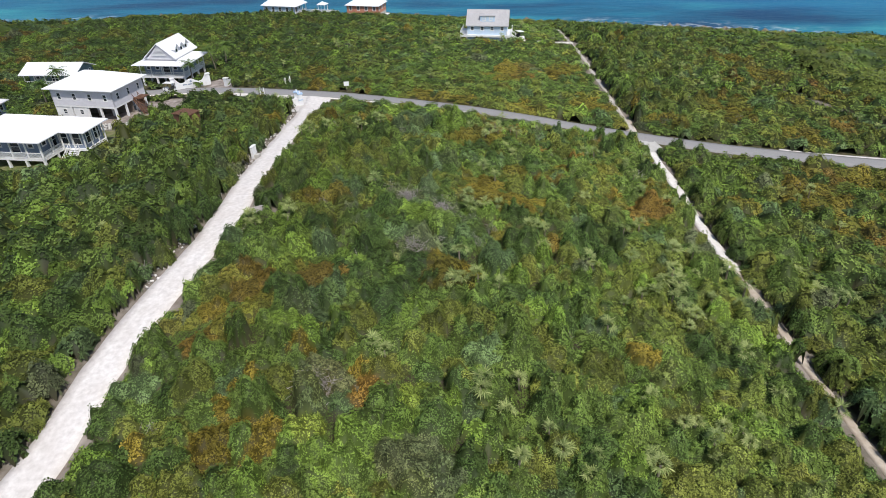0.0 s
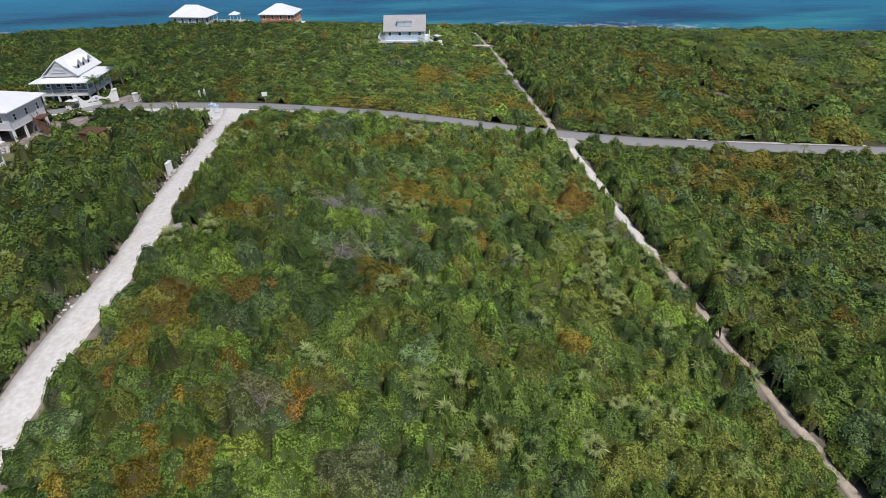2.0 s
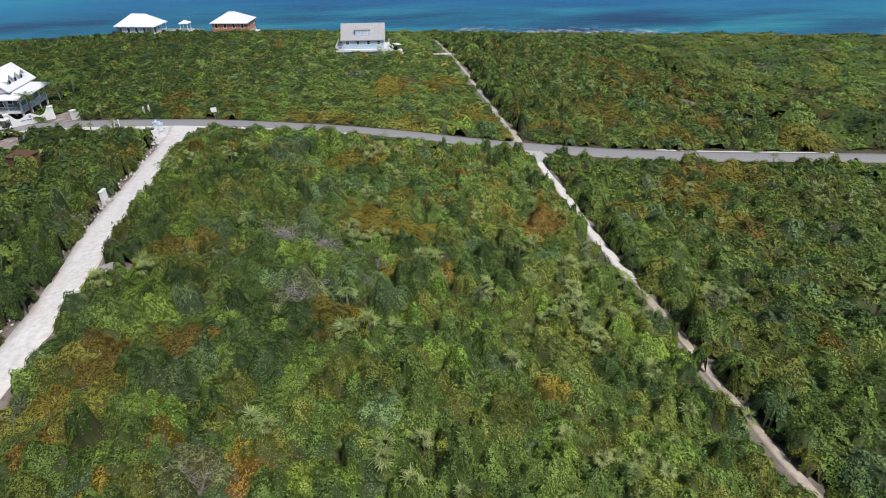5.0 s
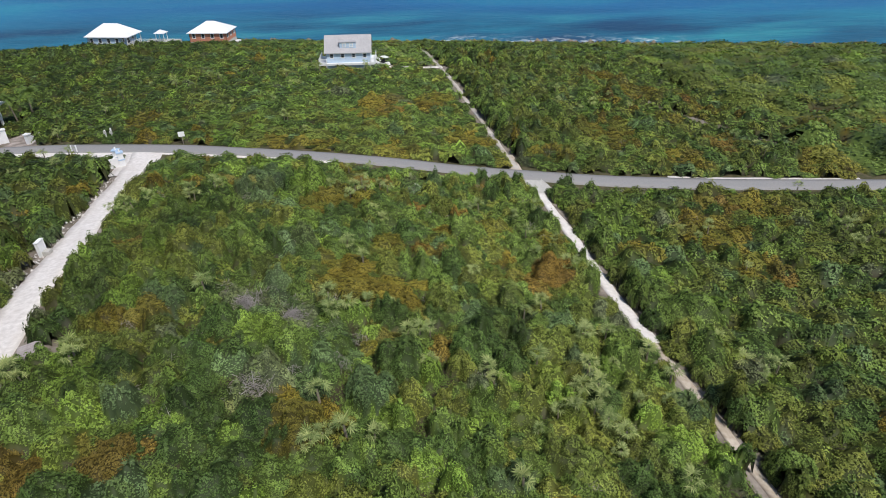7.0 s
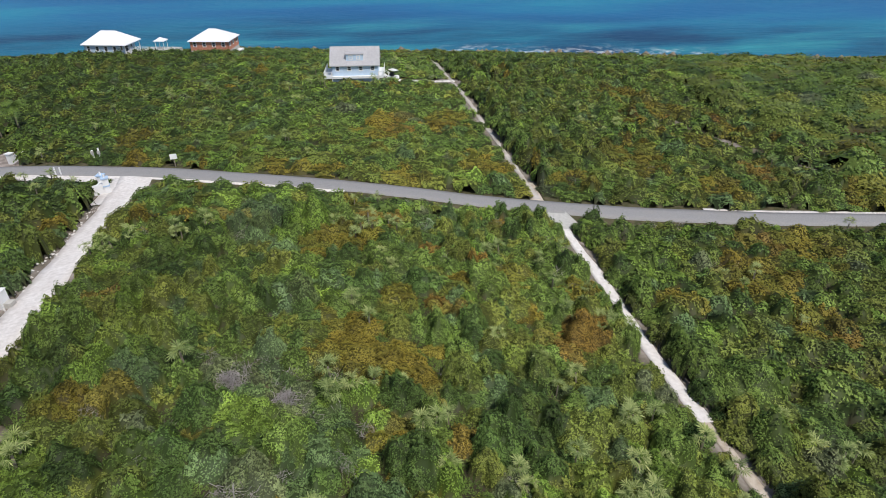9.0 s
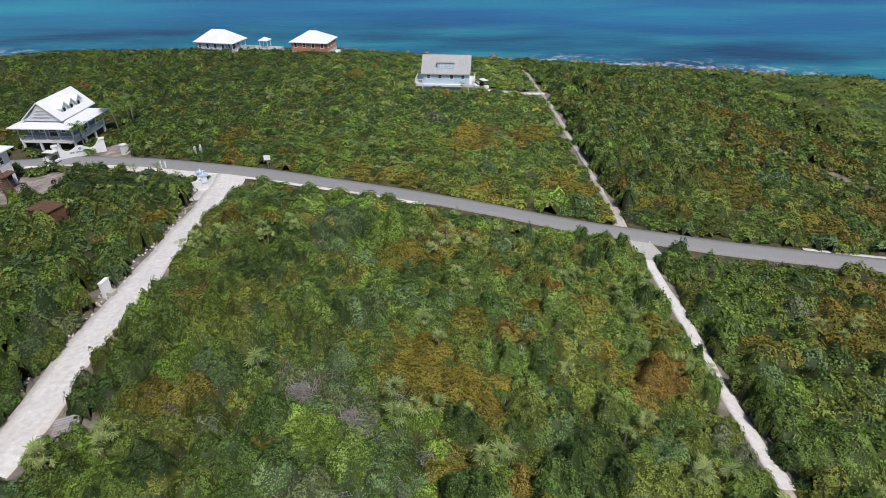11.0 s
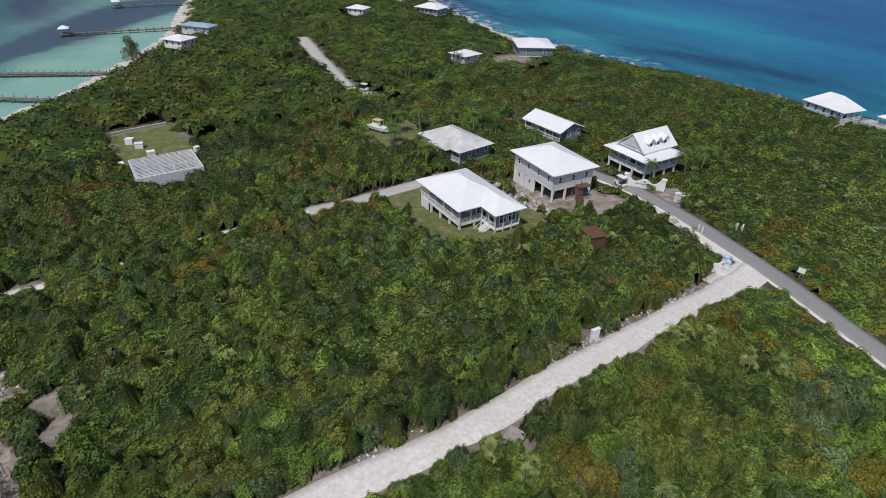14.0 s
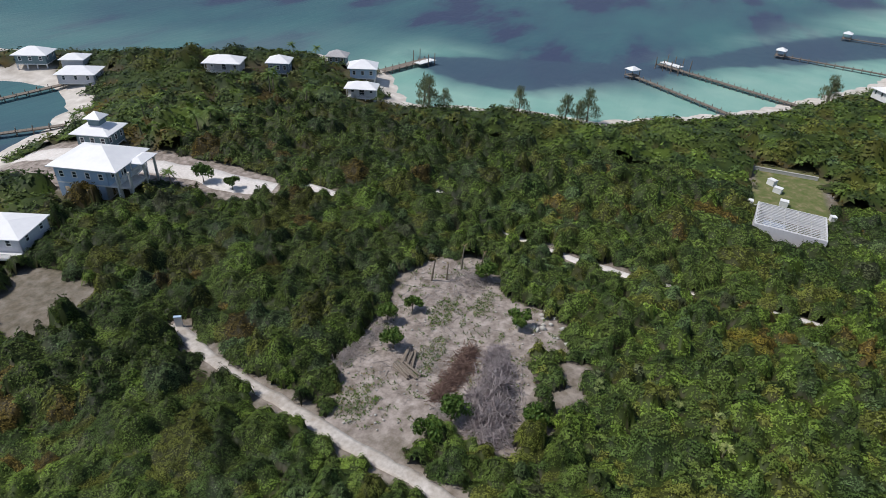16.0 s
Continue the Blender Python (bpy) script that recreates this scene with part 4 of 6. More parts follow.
def house(name, label, site, floor, eave, rise, wall_mat, roof_mat, over=0.7, roof="hip", wins=(3, 2, 3, 2), stilt=True, porch=(), group="", posts_gap=2.4, win_size=(0.9, 1.25), base=None):
    """A house on posts: floor and eave are heights over the ground. porch: sides (0 front, 1 +x, 2 back, 3 -x) with posts and rails; walls step back there."""
    cx, cy, w, d, turn = site
    ground_z = float(land(cx, cy)) if base is None else base
    root = thing(name, label, "house", pose(cx, cy, ground_z, 0, 0, turn), group)
    w, d = w - 2 * over, d - 2 * over
    deep = 1.7
    fx0, fx1 = -w / 2 + (deep if 3 in porch else 0), w / 2 - (deep if 1 in porch else 0)
    fy0, fy1 = -d / 2 + (deep if 0 in porch else 0), d / 2 - (deep if 2 in porch else 0)
    part("floor_deck", boxed(-w / 2, w / 2, -d / 2, d / 2, floor - 0.28, floor), M_WHITE if stilt else M_CONCRETE, root)
    sides = [(0, fx1 - fx0, pose(fx0, fy0, 0)), (1, fy1 - fy0, pose(fx1, fy0, 0, 0, 0, 90)), (2, fx1 - fx0, pose(fx1, fy1, 0, 0, 0, 180)), (3, fy1 - fy0, pose(fx0, fy1, 0, 0, 0, 270))]
    for i, length, m in sides:
        k = wins[i]
        holes = []
        for j in range(k):
            c = length * (j + 0.5) / k
            door = i in porch and j == k // 2
            ww, z0 = (1.5, floor + 0.05) if door else (win_size[0], floor + 0.95)
            holes.append((c - ww / 2, c + ww / 2, z0, min(floor + (2.1 if door else 0.95 + win_size[1]), eave - 0.2)))
        wall = part("wall", wall_panel(length, floor, eave, holes), wall_mat, root)
        wall.matrix_basis = m
        for hole in holes:
            window(wall, *hole)
    for s in porch:
        length = w if s in (0, 2) else d
        m = {0: pose(-w / 2, -d / 2 + 0.06, 0), 1: pose(w / 2 - 0.06, -d / 2, 0, 0, 0, 90), 2: pose(w / 2, d / 2 - 0.06, 0, 0, 0, 180), 3: pose(-w / 2 + 0.06, d / 2, 0, 0, 0, 270)}[s]
        rail = part("balustrade", balustrade(length, floor), M_WHITE, root, "white porch rail with balusters")
        rail.matrix_basis = m
        k = max(2, round(length / posts_gap))
        for j in range(k + 1):
            p = part("porch_post", boxed(length * j / k - 0.08, length * j / k + 0.08, -0.08, 0.08, floor, eave), M_WHITE, root)
            p.matrix_basis = m
    if stilt and floor > 0.7:
        kx, ky = max(2, round(w / 2.8)), max(2, round(d / 3.0))
        bm0 = boxed(-0.16, 0.16, -0.16, 0.16, -2.0, floor - 0.28)
        first = None
        for i in range(kx + 1):
            for j in range(ky + 1):
                if first is None:
                    first = part("pile", bm0, M_WHITE, root)
                    first.location = (-w / 2 + 0.18, -d / 2 + 0.18, 0)
                else:
                    o = new("pile", first.data)
                    o.parent = root
                    o.location = (-w / 2 + 0.18 + (w - 0.36) * i / kx, -d / 2 + 0.18 + (d - 0.36) * j / ky, 0)
    elif not stilt:
        part("plinth", boxed(-w / 2, w / 2, -d / 2, d / 2, -2.2, floor - 0.28), M_CONCRETE, root)
    if roof == "hip":
        part("roof", hip_roof(w, d, eave, rise, over), roof_mat, root)
    elif roof == "gable":
        part("roof", gable_roof(w, d, eave, rise, over), roof_mat, root)
        for s in (-1, 1):
            g = part("gable", gable_end(d - 0.1, eave, rise - 0.05), wall_mat, root)
            g.location = (s * (w / 2 - 0.14), 0, 0)
    part("ceiling_panel", boxed(-w / 2 + 0.1, w / 2 - 0.1, -d / 2 + 0.1, d / 2 - 0.1, eave - 0.3, eave - 0.2), M_WHITE, root)
    return root, w, d


# House on the lawn: an L-shaped plan with porches
lawn_house, _w, _d = house("house", "white-roofed bungalow on piles with slate-blue porch walls", (-63.0, 82.0, 13.3, 10.2, -6), 1.35, 4.2, 2.2, M_BLUEWALL, M_ROOF, 0.75, wins=(4, 3, 3, 3), porch=(0, 1), posts_gap=2.2, base=6.8)
part("side_wall", boxed(-_w / 2 - 0.02, -_w / 2 + 2.3, -_d / 2 - 0.05, -_d / 2 + 0.12, -0.4, 1.3), M_WHITE, lawn_house)
wing = part("wing_deck", boxed(4.6, 9.9, -0.3, 4.35, 1.07, 1.345), M_WHITE, lawn_house)
for _y0, _turn, _len, _x in ((0.1, 0, 4.6, 4.9), (0.1, 90, 4.2, 9.5)):
    _wall = part("wall", wall_panel(_len, 1.35, 4.2, [(_len * 0.12, _len * 0.45, 1.9, 3.9), (_len * 0.55, _len * 0.88, 1.9, 3.9)]), M_BLUEWALL, lawn_house)
    _wall.matrix_basis = pose(_x, _y0, 0, 0, 0, _turn)
    for _a, _b in ((0.12, 0.45), (0.55, 0.88)):
        window(_wall, _len * _a, _len * _b, 1.9, 3.9)
_r = part("wing_roof", hip_roof(8.9, 4.6, 4.2, 1.32, 0.75), M_ROOF, lawn_house)
_r.location = (5.35, 2.04, 0.003)
for _x in (4.6, 6.2, 8.0, 9.8):
    part("porch_post", boxed(_x - 0.08, _x + 0.08, -0.4, -0.25, -0.5, 4.2), M_WHITE, lawn_house)
for _y in (1.2, 2.8, 4.3):
    part("porch_post", boxed(9.75, 9.9, _y - 0.08, _y + 0.08, -0.5, 4.2), M_WHITE, lawn_house)
stairs(lawn_house, pose(7.9, -0.35, 0), 1.4, 1.35, M_WHITE)

# Tall grey house over a garage
tall_house, _w, _d = house("house", "pale grey two-storey house with a white hipped roof", SITES["tall"], 2.3, 5.3, 2.0, M_GREYWALL, M_ROOF, 0.75, wins=(4, 3, 3, 2), win_size=(0.75, 1.2), base=6.45)
for _x0, _x1 in ((-_w / 2 + 0.3, -_w / 2 + 3.0), (-_w / 2 + 3.4, -_w / 2 + 6.4)):
    _wall = part("wall", wall_panel(_x1 - _x0, -1.2, 2.02, [((_x1 - _x0) / 2 - 0.4, (_x1 - _x0) / 2 + 0.4, 0.7, 1.6)]), M_WHITE, tall_house, "white ground-floor wall")
    _wall.matrix_basis = pose(_x0, -_d / 2 + 0.1, 0)
    window(_wall, (_x1 - _x0) / 2 - 0.4, (_x1 - _x0) / 2 + 0.4, 0.7, 1.6)
part("garage_back", boxed(-_w / 2 + 0.4, _w / 2 - 0.4, 0.6, 0.8, -1.2, 2.02), M_WOOD, tall_house, "shaded timber back wall of the garage")
stairs(tall_house, pose(_w / 2 + 0.1, 1.2, 0, 0, 0, 60), 1.1, 2.3, M_RUST)
part("landing", boxed(_w / 2, _w / 2 + 1.4, 0.8, 3.2, 2.1, 2.28), M_RUST, tall_house)

# Gabled house with dormers over a skirt roof
gabled, _w, _d = house("house", "slate-blue house with a white skirt roof, gable and dormers", SITES["gabled"], 0.9, 3.4, 1.9, M_BLUEWALL, M_ROOF, 1.0, wins=(4, 4, 3, 3), porch=(0, 1), stilt=True, base=6.7)
_up = part("upper_roof", gable_roof(9.2, 6.4, 4.5, 2.7, 0.25), M_ROOF, gabled)
_up.matrix_basis = pose(0, 0.5, 0, 0, 0, 90)
for _y in (-4.0, 4.9):
    _g = part("gable", gable_end(6.1, 4.2, 2.85), M_GREYWALL, gabled, "pale boarded gable")
    _g.matrix_basis = pose(0, _y, 0, 0, 0, 90)
_bm = bmesh.new()
for _i in range(7):
    box(_bm, -1.5 + 0.16 * _i, 1.5 - 0.16 * _i, -4.2, -4.12, 5.0 + 0.24 * _i, 5.1 + 0.24 * _i)
part("gable_louvre", _bm, M_WHITE, gabled)
for _k in range(3):
    _y = -1.6 + 2.0 * _k
    _dm = part("dormer", gable_roof(2.3, 1.7, 5.9, 0.85, 0.15, 0.1), M_ROOF, gabled, "small white gabled dormer")
    _dm.matrix_basis = pose(1.55, _y, 0)
    _bm = boxed(0.6, 2.55, -0.75, 0.75, 4.4, 5.9)
    _dw = part("dormer_wall", _bm, M_WHITE, gabled)
    _dw.location = (0, _y, 0)
    _gb = part("dormer_gable", gable_end(1.7, 5.88, 0.83, 0.1), M_WHITE, gabled)
    _gb.location = (2.5, _y, 0)
    _p = part("dormer_pane", boxed(2.55, 2.6, _y - 0.28, _y + 0.28, 5.1, 5.75), M_GLASS, gabled)

worn, _w, _d = house("house", "blue house with a streaked, weathered white hipped roof", SITES["worn"], 0.9, 3.4, 2.1, M_BLUEWALL, M_ROOF_WORN, 0.7, wins=(4, 3, 3, 3), porch=(0,), base=4.35)
_r = part("wing_roof", hip_roof(4.6, 3.4, 3.4, 1.25, 0.7), M_ROOF_WORN, worn, "streaked front wing of the roof")
_r.location = (1.2, -_d / 2 + 0.5, 0.003)
back, _w, _d = house("house", "pale green-grey house with white gabled roof and deck", SITES["back"], 0.9, 3.4, 1.4, M_TEALWALL, M_ROOF, 0.6, "gable", wins=(3, 2, 3, 2), porch=(0,), base=4.0)
stairs(back, pose(2.0, -_d / 2, 0, 0, 0, 20), 1.2, 0.9, M_WHITE)

# Sky-blue house on the ridge
blue, _w, _d = house("house", "sky-blue house with a grey shingle roof and white deck", SITES["blue"], 0.75, 2.95, 2.7, M_SKYWALL, M_ROOF_GREY, 0.35, "gable", wins=(4, 2, 3, 2), stilt=True, win_size=(0.8, 0.9), base=float(land(9.2, 147.4)) + 0.75)
_bm = boxed(-1.7, 1.7, -2.6, -1.0, 3.4, 4.75)
_dorm = part("dormer", _bm, M_SKYWALL, blue, "wide sky-blue dormer")
part("dormer_roof", box(bmesh.new(), -1.85, 1.85, -2.72, -0.4, 4.75, 4.88), M_ROOF_GREY, blue)
for _x in (-0.75, 0.75):
    window(_dorm, _x - 0.35, _x + 0.35, 3.8, 4.6)
for _c in _dorm.children:
    _c.location = (0, -2.6, 0)
for _x0, _x1, _y0, _y1 in ((-_w / 2 - 1.6, -_w / 2, -_d / 2 - 0.6, _d / 2), (_w / 2, _w / 2 + 1.1, -_d / 2 - 0.6, _d / 2), (-_w / 2, _w / 2, -_d / 2 - 0.6, -_d / 2)):
    part("deck", boxed(_x0, _x1, _y0, _y1, 0.3, 0.73), M_WHITE, blue)
for _x in (-_w / 2 - 1.55, _w / 2 + 1.05):
    _o = part("deck_rail", balustrade(_d + 0.6, 0.73), M_WHITE, blue)
    _o.matrix_basis = pose(_x, -_d / 2 - 0.6, 0, 0, 0, 90)
for _x, _l in ((-_w / 2 - 1.55, 1.5), (_w / 2, 1.0)):
    _o = part("deck_rail", balustrade(_l, 0.73), M_WHITE, blue)
    _o.matrix_basis = pose(_x, -_d / 2 - 0.55, 0)
for _x in (-_w / 2 - 1.5, -_w / 2, _w / 2, _w / 2 + 1.0):
    part("deck_post", boxed(_x - 0.1, _x + 0.1, -_d / 2 - 0.6, -_d / 2 - 0.4, -0.6, 1.7), M_WHITE, blue)
part("skirting", boxed(-_w / 2, _w / 2, -_d / 2 - 0.1, -_d / 2 + 0.05, -1.3, 0.3), M_LITBLUE, blue)
stairs(blue, pose(_w / 2 + 1.1, -_d / 2 + 0.6, 0, 0, 0, 90), 1.0, 0.75, M_WHITE)

pavilion, _w, _d = house("house", "seaside pavilion with a white hipped roof and blue windows", SITES["pavilion"], 1.3, 3.9, 2.8, M_SKYWALL, M_ROOF, 0.5, wins=(4, 3, 3, 2), porch=(1,), base=4.2, stilt=False)
coral, _w, _d = house("house", "coral-red seaside house with a white hipped roof", SITES["coral"], 1.6, 4.0, 2.4, M_PINKWALL, M_ROOF, 0.45, wins=(4, 3, 3, 2), stilt=False, base=4.0)
part("terrace", boxed(_w / 2, _w / 2 + 1.2, -_d / 2, _d / 2, 0.1, 0.6), M_WHITE, coral)

# Far houses along both shores
for _key, _floor, _eave, _rise, _wall_m, _roof_m, _label in (
        ("shore_a", 1.0, 3.9, 1.6, M_TEALWALL, M_ROOF, "dark-walled shore house with a broad white roof"),
        ("cottage", 0.4, 2.7, 0.9, M_GREYWALL, M_ROOF, "small grey cottage with a white roof"),
        ("shore_b", 0.6, 3.4, 1.8, M_TEALWALL, M_ROOF, "distant beach house with a white roof"),
        ("shore_c", 0.6, 3.4, 1.8, M_GREYWALL, M_ROOF, "distant beach house with a white roof"),
        ("inland", 0.6, 3.2, 1.2, M_WHITE, M_ROOF, "small distant house with a white roof"),
        ("bay_a", 0.6, 3.2, 1.2, M_WHITE, M_ROOF, "small white house near the bay"),
        ("bay_b", 0.6, 3.4, 1.0, M_GREYWALL, M_ROOF_BLUE, "long low house with a blue metal roof"),
        ("row_a", 0.8, 3.4, 1.8, M_TEALWALL, M_ROOF, "bay-side house with a white hipped roof"),
        ("row_b", 0.6, 3.2, 1.4, M_GREYWALL, M_ROOF, "low bay-side house with a white roof"),
        ("row_c", 0.8, 3.4, 1.6, M_GREYWALL, M_ROOF, "grey bay-side house with a white roof"),
        ("row_d", 1.2, 4.2, 1.6, M_BLUEWALL, M_ROOF, "tall blue bay-side house with a white roof"),
        ("row_e", 0.8, 3.8, 1.8, M_SKYWALL, M_ROOF, "pale blue bay-side house with a white roof"),
        ("row_f", 0.8, 3.4, 1.4, M_WHITE, M_ROOF, "white bay-side house with a white roof"),
        ("row_g", 0.6, 3.2, 1.6, M_TEALWALL, M_ROOF_GREY, "bay-side house with a grey roof")):
    house("house", _label, FAR_SITES[_key], _floor, _eave, _rise, _wall_m, _roof_m, 0.7, wins=(3, 2, 3, 2), porch=(0,) if _key in ("row_c", "row_f", "shore_b") else ())
_row_b = thing("house", "low annex with a white roof beside the bay", "house", pose(-122, -146, float(land(-122, -146)), 0, 0, 120))
part("wall", boxed(-3, 3, -3, 3, -0.5, 2.6), M_GREYWALL, _row_b)
part("roof", hip_roof(6, 6, 2.6, 1.2, 0.6), M_ROOF, _row_b)

# Big blue house with a columned porch, and the cupola house behind it
big, _w, _d = house("house", "big two-storey blue house with a white roof and columns", FAR_SITES["big"], 3.0, 6.2, 2.3, M_LITBLUE, M_ROOF, 0.8, wins=(4, 3, 4, 3), porch=(1,), posts_gap=2.6)
_wall = part("wall", wall_panel(_w - 2.5, -0.4, 2.72, [(1.0, 2.0, 0.9, 2.1), (4.0, 5.0, 0.9, 2.1), (6.2, 7.2, 0.9, 2.1)]), M_LITBLUE, big)
_wall.matrix_basis = pose(-_w / 2, -_d / 2, 0)
_wall = part("wall", wall_panel(_d, -0.4, 2.72, [(1.5, 2.6, 0.2, 2.2), (5.0, 6.2, 0.2, 2.2)]), M_CONCRETE, big)
_wall.matrix_basis = pose(_w / 2 - 2.5, -_d / 2, 0, 0, 0, 90)
part("side_terrace", boxed(_w / 2, _w / 2 + 2.6, -_d / 2, -_d / 2 + 5, 2.7, 3.0), M_CONCRETE, big)
part("terrace_roof", hip_roof(2.8, 4.6, 6.0, 0.6, 0.3), M_ROOF, big).location = (_w / 2 + 1.3, 1.6, 0)
for _x, _y in ((_w / 2 + 2.4, -_d / 2 + 0.3), (_w / 2 + 2.4, -_d / 2 + 4.8), (_w / 2 + 2.4, 3.6), (_w / 2 + 0.2, -_d / 2 + 0.3)):
    part("column", tube(bmesh.new(), (_x, _y, -0.5), (_x, _y, 6.0), 0.25, 0.22, 10), M_CONCRETE, big)
cup, _w, _d = house("house", "teal house with a white roof and a cupola on top", FAR_SITES["cupola"], 0.9, 4.0, 1.5, M_TEALWALL, M_ROOF, 0.9, wins=(3, 3, 3, 3))
part("cupola", boxed(-1.2, 1.2, -1.2, 1.2, 4.7, 6.6), M_TEALWALL, cup)
part("cupola_roof", hip_roof(2.4, 2.4, 6.6, 1.2, 0.6), M_ROOF, cup)
deck_house, _w, _d = house("house", "white-roofed house with a white railed deck", FAR_SITES["deck"], 1.2, 3.6, 1.0, M_GREYWALL, M_ROOF, 0.4, wins=(2, 2, 2, 2))
part("deck", boxed(-_w / 2, _w / 2, -_d / 2 - 2.0, -_d / 2, 0.9, 1.15), M_WHITE, deck_house)
part("deck_rail", balustrade(_w, 1.15), M_WHITE, deck_house).matrix_basis = pose(-_w / 2, -_d / 2 - 1.95, 0)

# Roofless store: walls, rafters and sheets
shed = thing("store_building", "unfinished concrete store with open white rafters", "building", pose(-109.7, 47.7, 4.4, 0, 0, -5))
_w, _d, _h = 9.6, 11.7, 2.7
for _x0, _x1, _y0, _y1 in ((-_w / 2, _w / 2, -_d / 2, -_d / 2 + 0.2), (-_w / 2, _w / 2, _d / 2 - 0.2, _d / 2), (-_w / 2, -_w / 2 + 0.2, -_d / 2 + 0.2, _d / 2 - 0.2), (_w / 2 - 0.2, _w / 2, -_d / 2 + 0.2, _d / 2 - 0.2)):
    part("wall", boxed(_x0, _x1, _y0, _y1, -1.0, _h), M_GREYWALL, shed)
# dark wood colour on the slab stands in for the shade between the rafters
part("shaded_floor_slab", boxed(-_w / 2 + 0.2, _w / 2 - 0.2, -_d / 2 + 0.2, _d / 2 - 0.2, -0.3, 0.15), M_WOOD, shed)
_raf = part("rafter", boxed(-0.055, 0.055, -_d / 2, _d / 2, _h, _h + 0.14), M_WHITE, shed)
_raf.location = (-_w / 2 + 0.2, 0, 0)
for _i in range(1, 15):
    _o = new("rafter", _raf.data)
    _o.parent = shed
    _o.location = (-_w / 2 + 0.2 + (_w - 0.4) * _i / 14, 0, 0)
for _i in range(6):
    _y = -_d / 2 + 0.4 + (_d - 0.8) * _i / 5
    part("tie_beam", boxed(-_w / 2, _w / 2, _y - 0.07, _y + 0.07, _h - 0.2, _h - 0.01), M_CONCRETE, shed)
part("stored_tank", boxed(2.2, 4.2, -4.4, -0.8, 1.6, 2.66), M_BLUEWALL, shed, "dark blue tank in the open roof")
for _i, (_x, _y, _sx, _sy, _sz) in enumerate(((-118.5, 41.5, 1.2, 1.0, 1.0), (-116.5, 42.6, 1.2, 1.0, 0.9), (-114.5, 45.6, 0, 0, 0), (-131, 46, 1.6, 1.2, 1.1), (-127.5, 47, 1.6, 1.2, 1.0), (-121.5, 47.8, 1.5, 1.2, 1.0), (-119, 56.2, 1.0, 1.0, 0.9))):
    if _sx:
        _t = thing("storage_box", "white lidded storage box on rough grass", "box", pose(_x, _y, float(land(_x, _y)), 0, 0, 17 * _i), "boxes on the lawn")
        part("body", boxed(-_sx / 2, _sx / 2, -_sy / 2, _sy / 2, -0.1, _sz), M_WHITE, _t)
        part("lid", boxed(-_sx / 2 - 0.04, _sx / 2 + 0.04, -_sy / 2 - 0.04, _sy / 2 + 0.04, _sz, _sz + 0.12), M_WHITE, _t)
_t = thing("low_wall", "low pale concrete wall at the lawn's edge", "wall", pose(-138, 48.5, float(land(-138, 48.5)), 0, 0, 92))
part("body", boxed(-7, 7, -0.15, 0.15, -0.4, 0.7), M_CONCRETE, _t)
part("coping", boxed(-7.05, 7.05, -0.2, 0.2, 0.7, 0.78), M_CONCRETE, _t)


# ---- gate, posts, signs ----
GATE_TURN = 30
def pier(x, y, turn, label):
    t = thing("gate_pier", label, "gate pier", pose(x, y, float(land(x, y)) + 0.1, 0, 0, turn), "piers at the white drive")
    part("shaft", boxed(-0.35, 0.35, -0.35, 0.35, -0.3, 1.9), M_WHITE, t)
    part("band", boxed(-0.40, 0.40, -0.40, 0.40, 0.9, 1.05), M_LITBLUE, t)
    part("cap", boxed(-0.45, 0.45, -0.45, 0.45, 1.9, 2.05), M_LITBLUE, t)
    part("wing_wall", boxed(-1.6, -0.35, -0.12, 0.12, -0.3, 1.2), M_WHITE, t)
    part("lamp", tube(bmesh.new(), (0, 0, 2.05), (0, 0, 2.4), 0.14, 0.09, 8), M_WHITE, t)


pier(-25.0, 97.2, 20, "white gate pier with light blue cap and band")
pier(-25.9, 98.6, 80, "white gate pier with light blue cap beside the drive")
_t = thing("marker_post", "white masonry marker beside the coral drive", "marker", pose(-24.35, 68.6, float(land(-24.35, 68.6)) + 0.1, 0, 0, -10))
part("slab", boxed(-0.16, 0.16, -0.5, 0.5, -0.3, 1.45), M_WHITE, _t)
part("foot", boxed(-0.05, 0.75, -0.35, 0.35, -0.3, 0.45), M_CONCRETE, _t)
part("cap", boxed(-0.2, 0.2, -0.55, 0.55, 1.45, 1.52), M_WHITE, _t)
for _x, _y, _turn in ((-41.7, -29.8, 30), (-31.2, 21.8, 20)):
    _t = thing("marker_post", "white marker with pale blue side beside the drive", "marker", pose(_x, _y, float(land(_x, _y)) + 0.1, 0, 0, _turn))
    part("slab", boxed(-0.16, 0.16, -0.45, 0.45, -0.3, 1.6), M_WHITE, _t)
    part("cap", boxed(-0.2, 0.2, -0.5, 0.5, 1.6, 1.68), M_LITBLUE, _t)

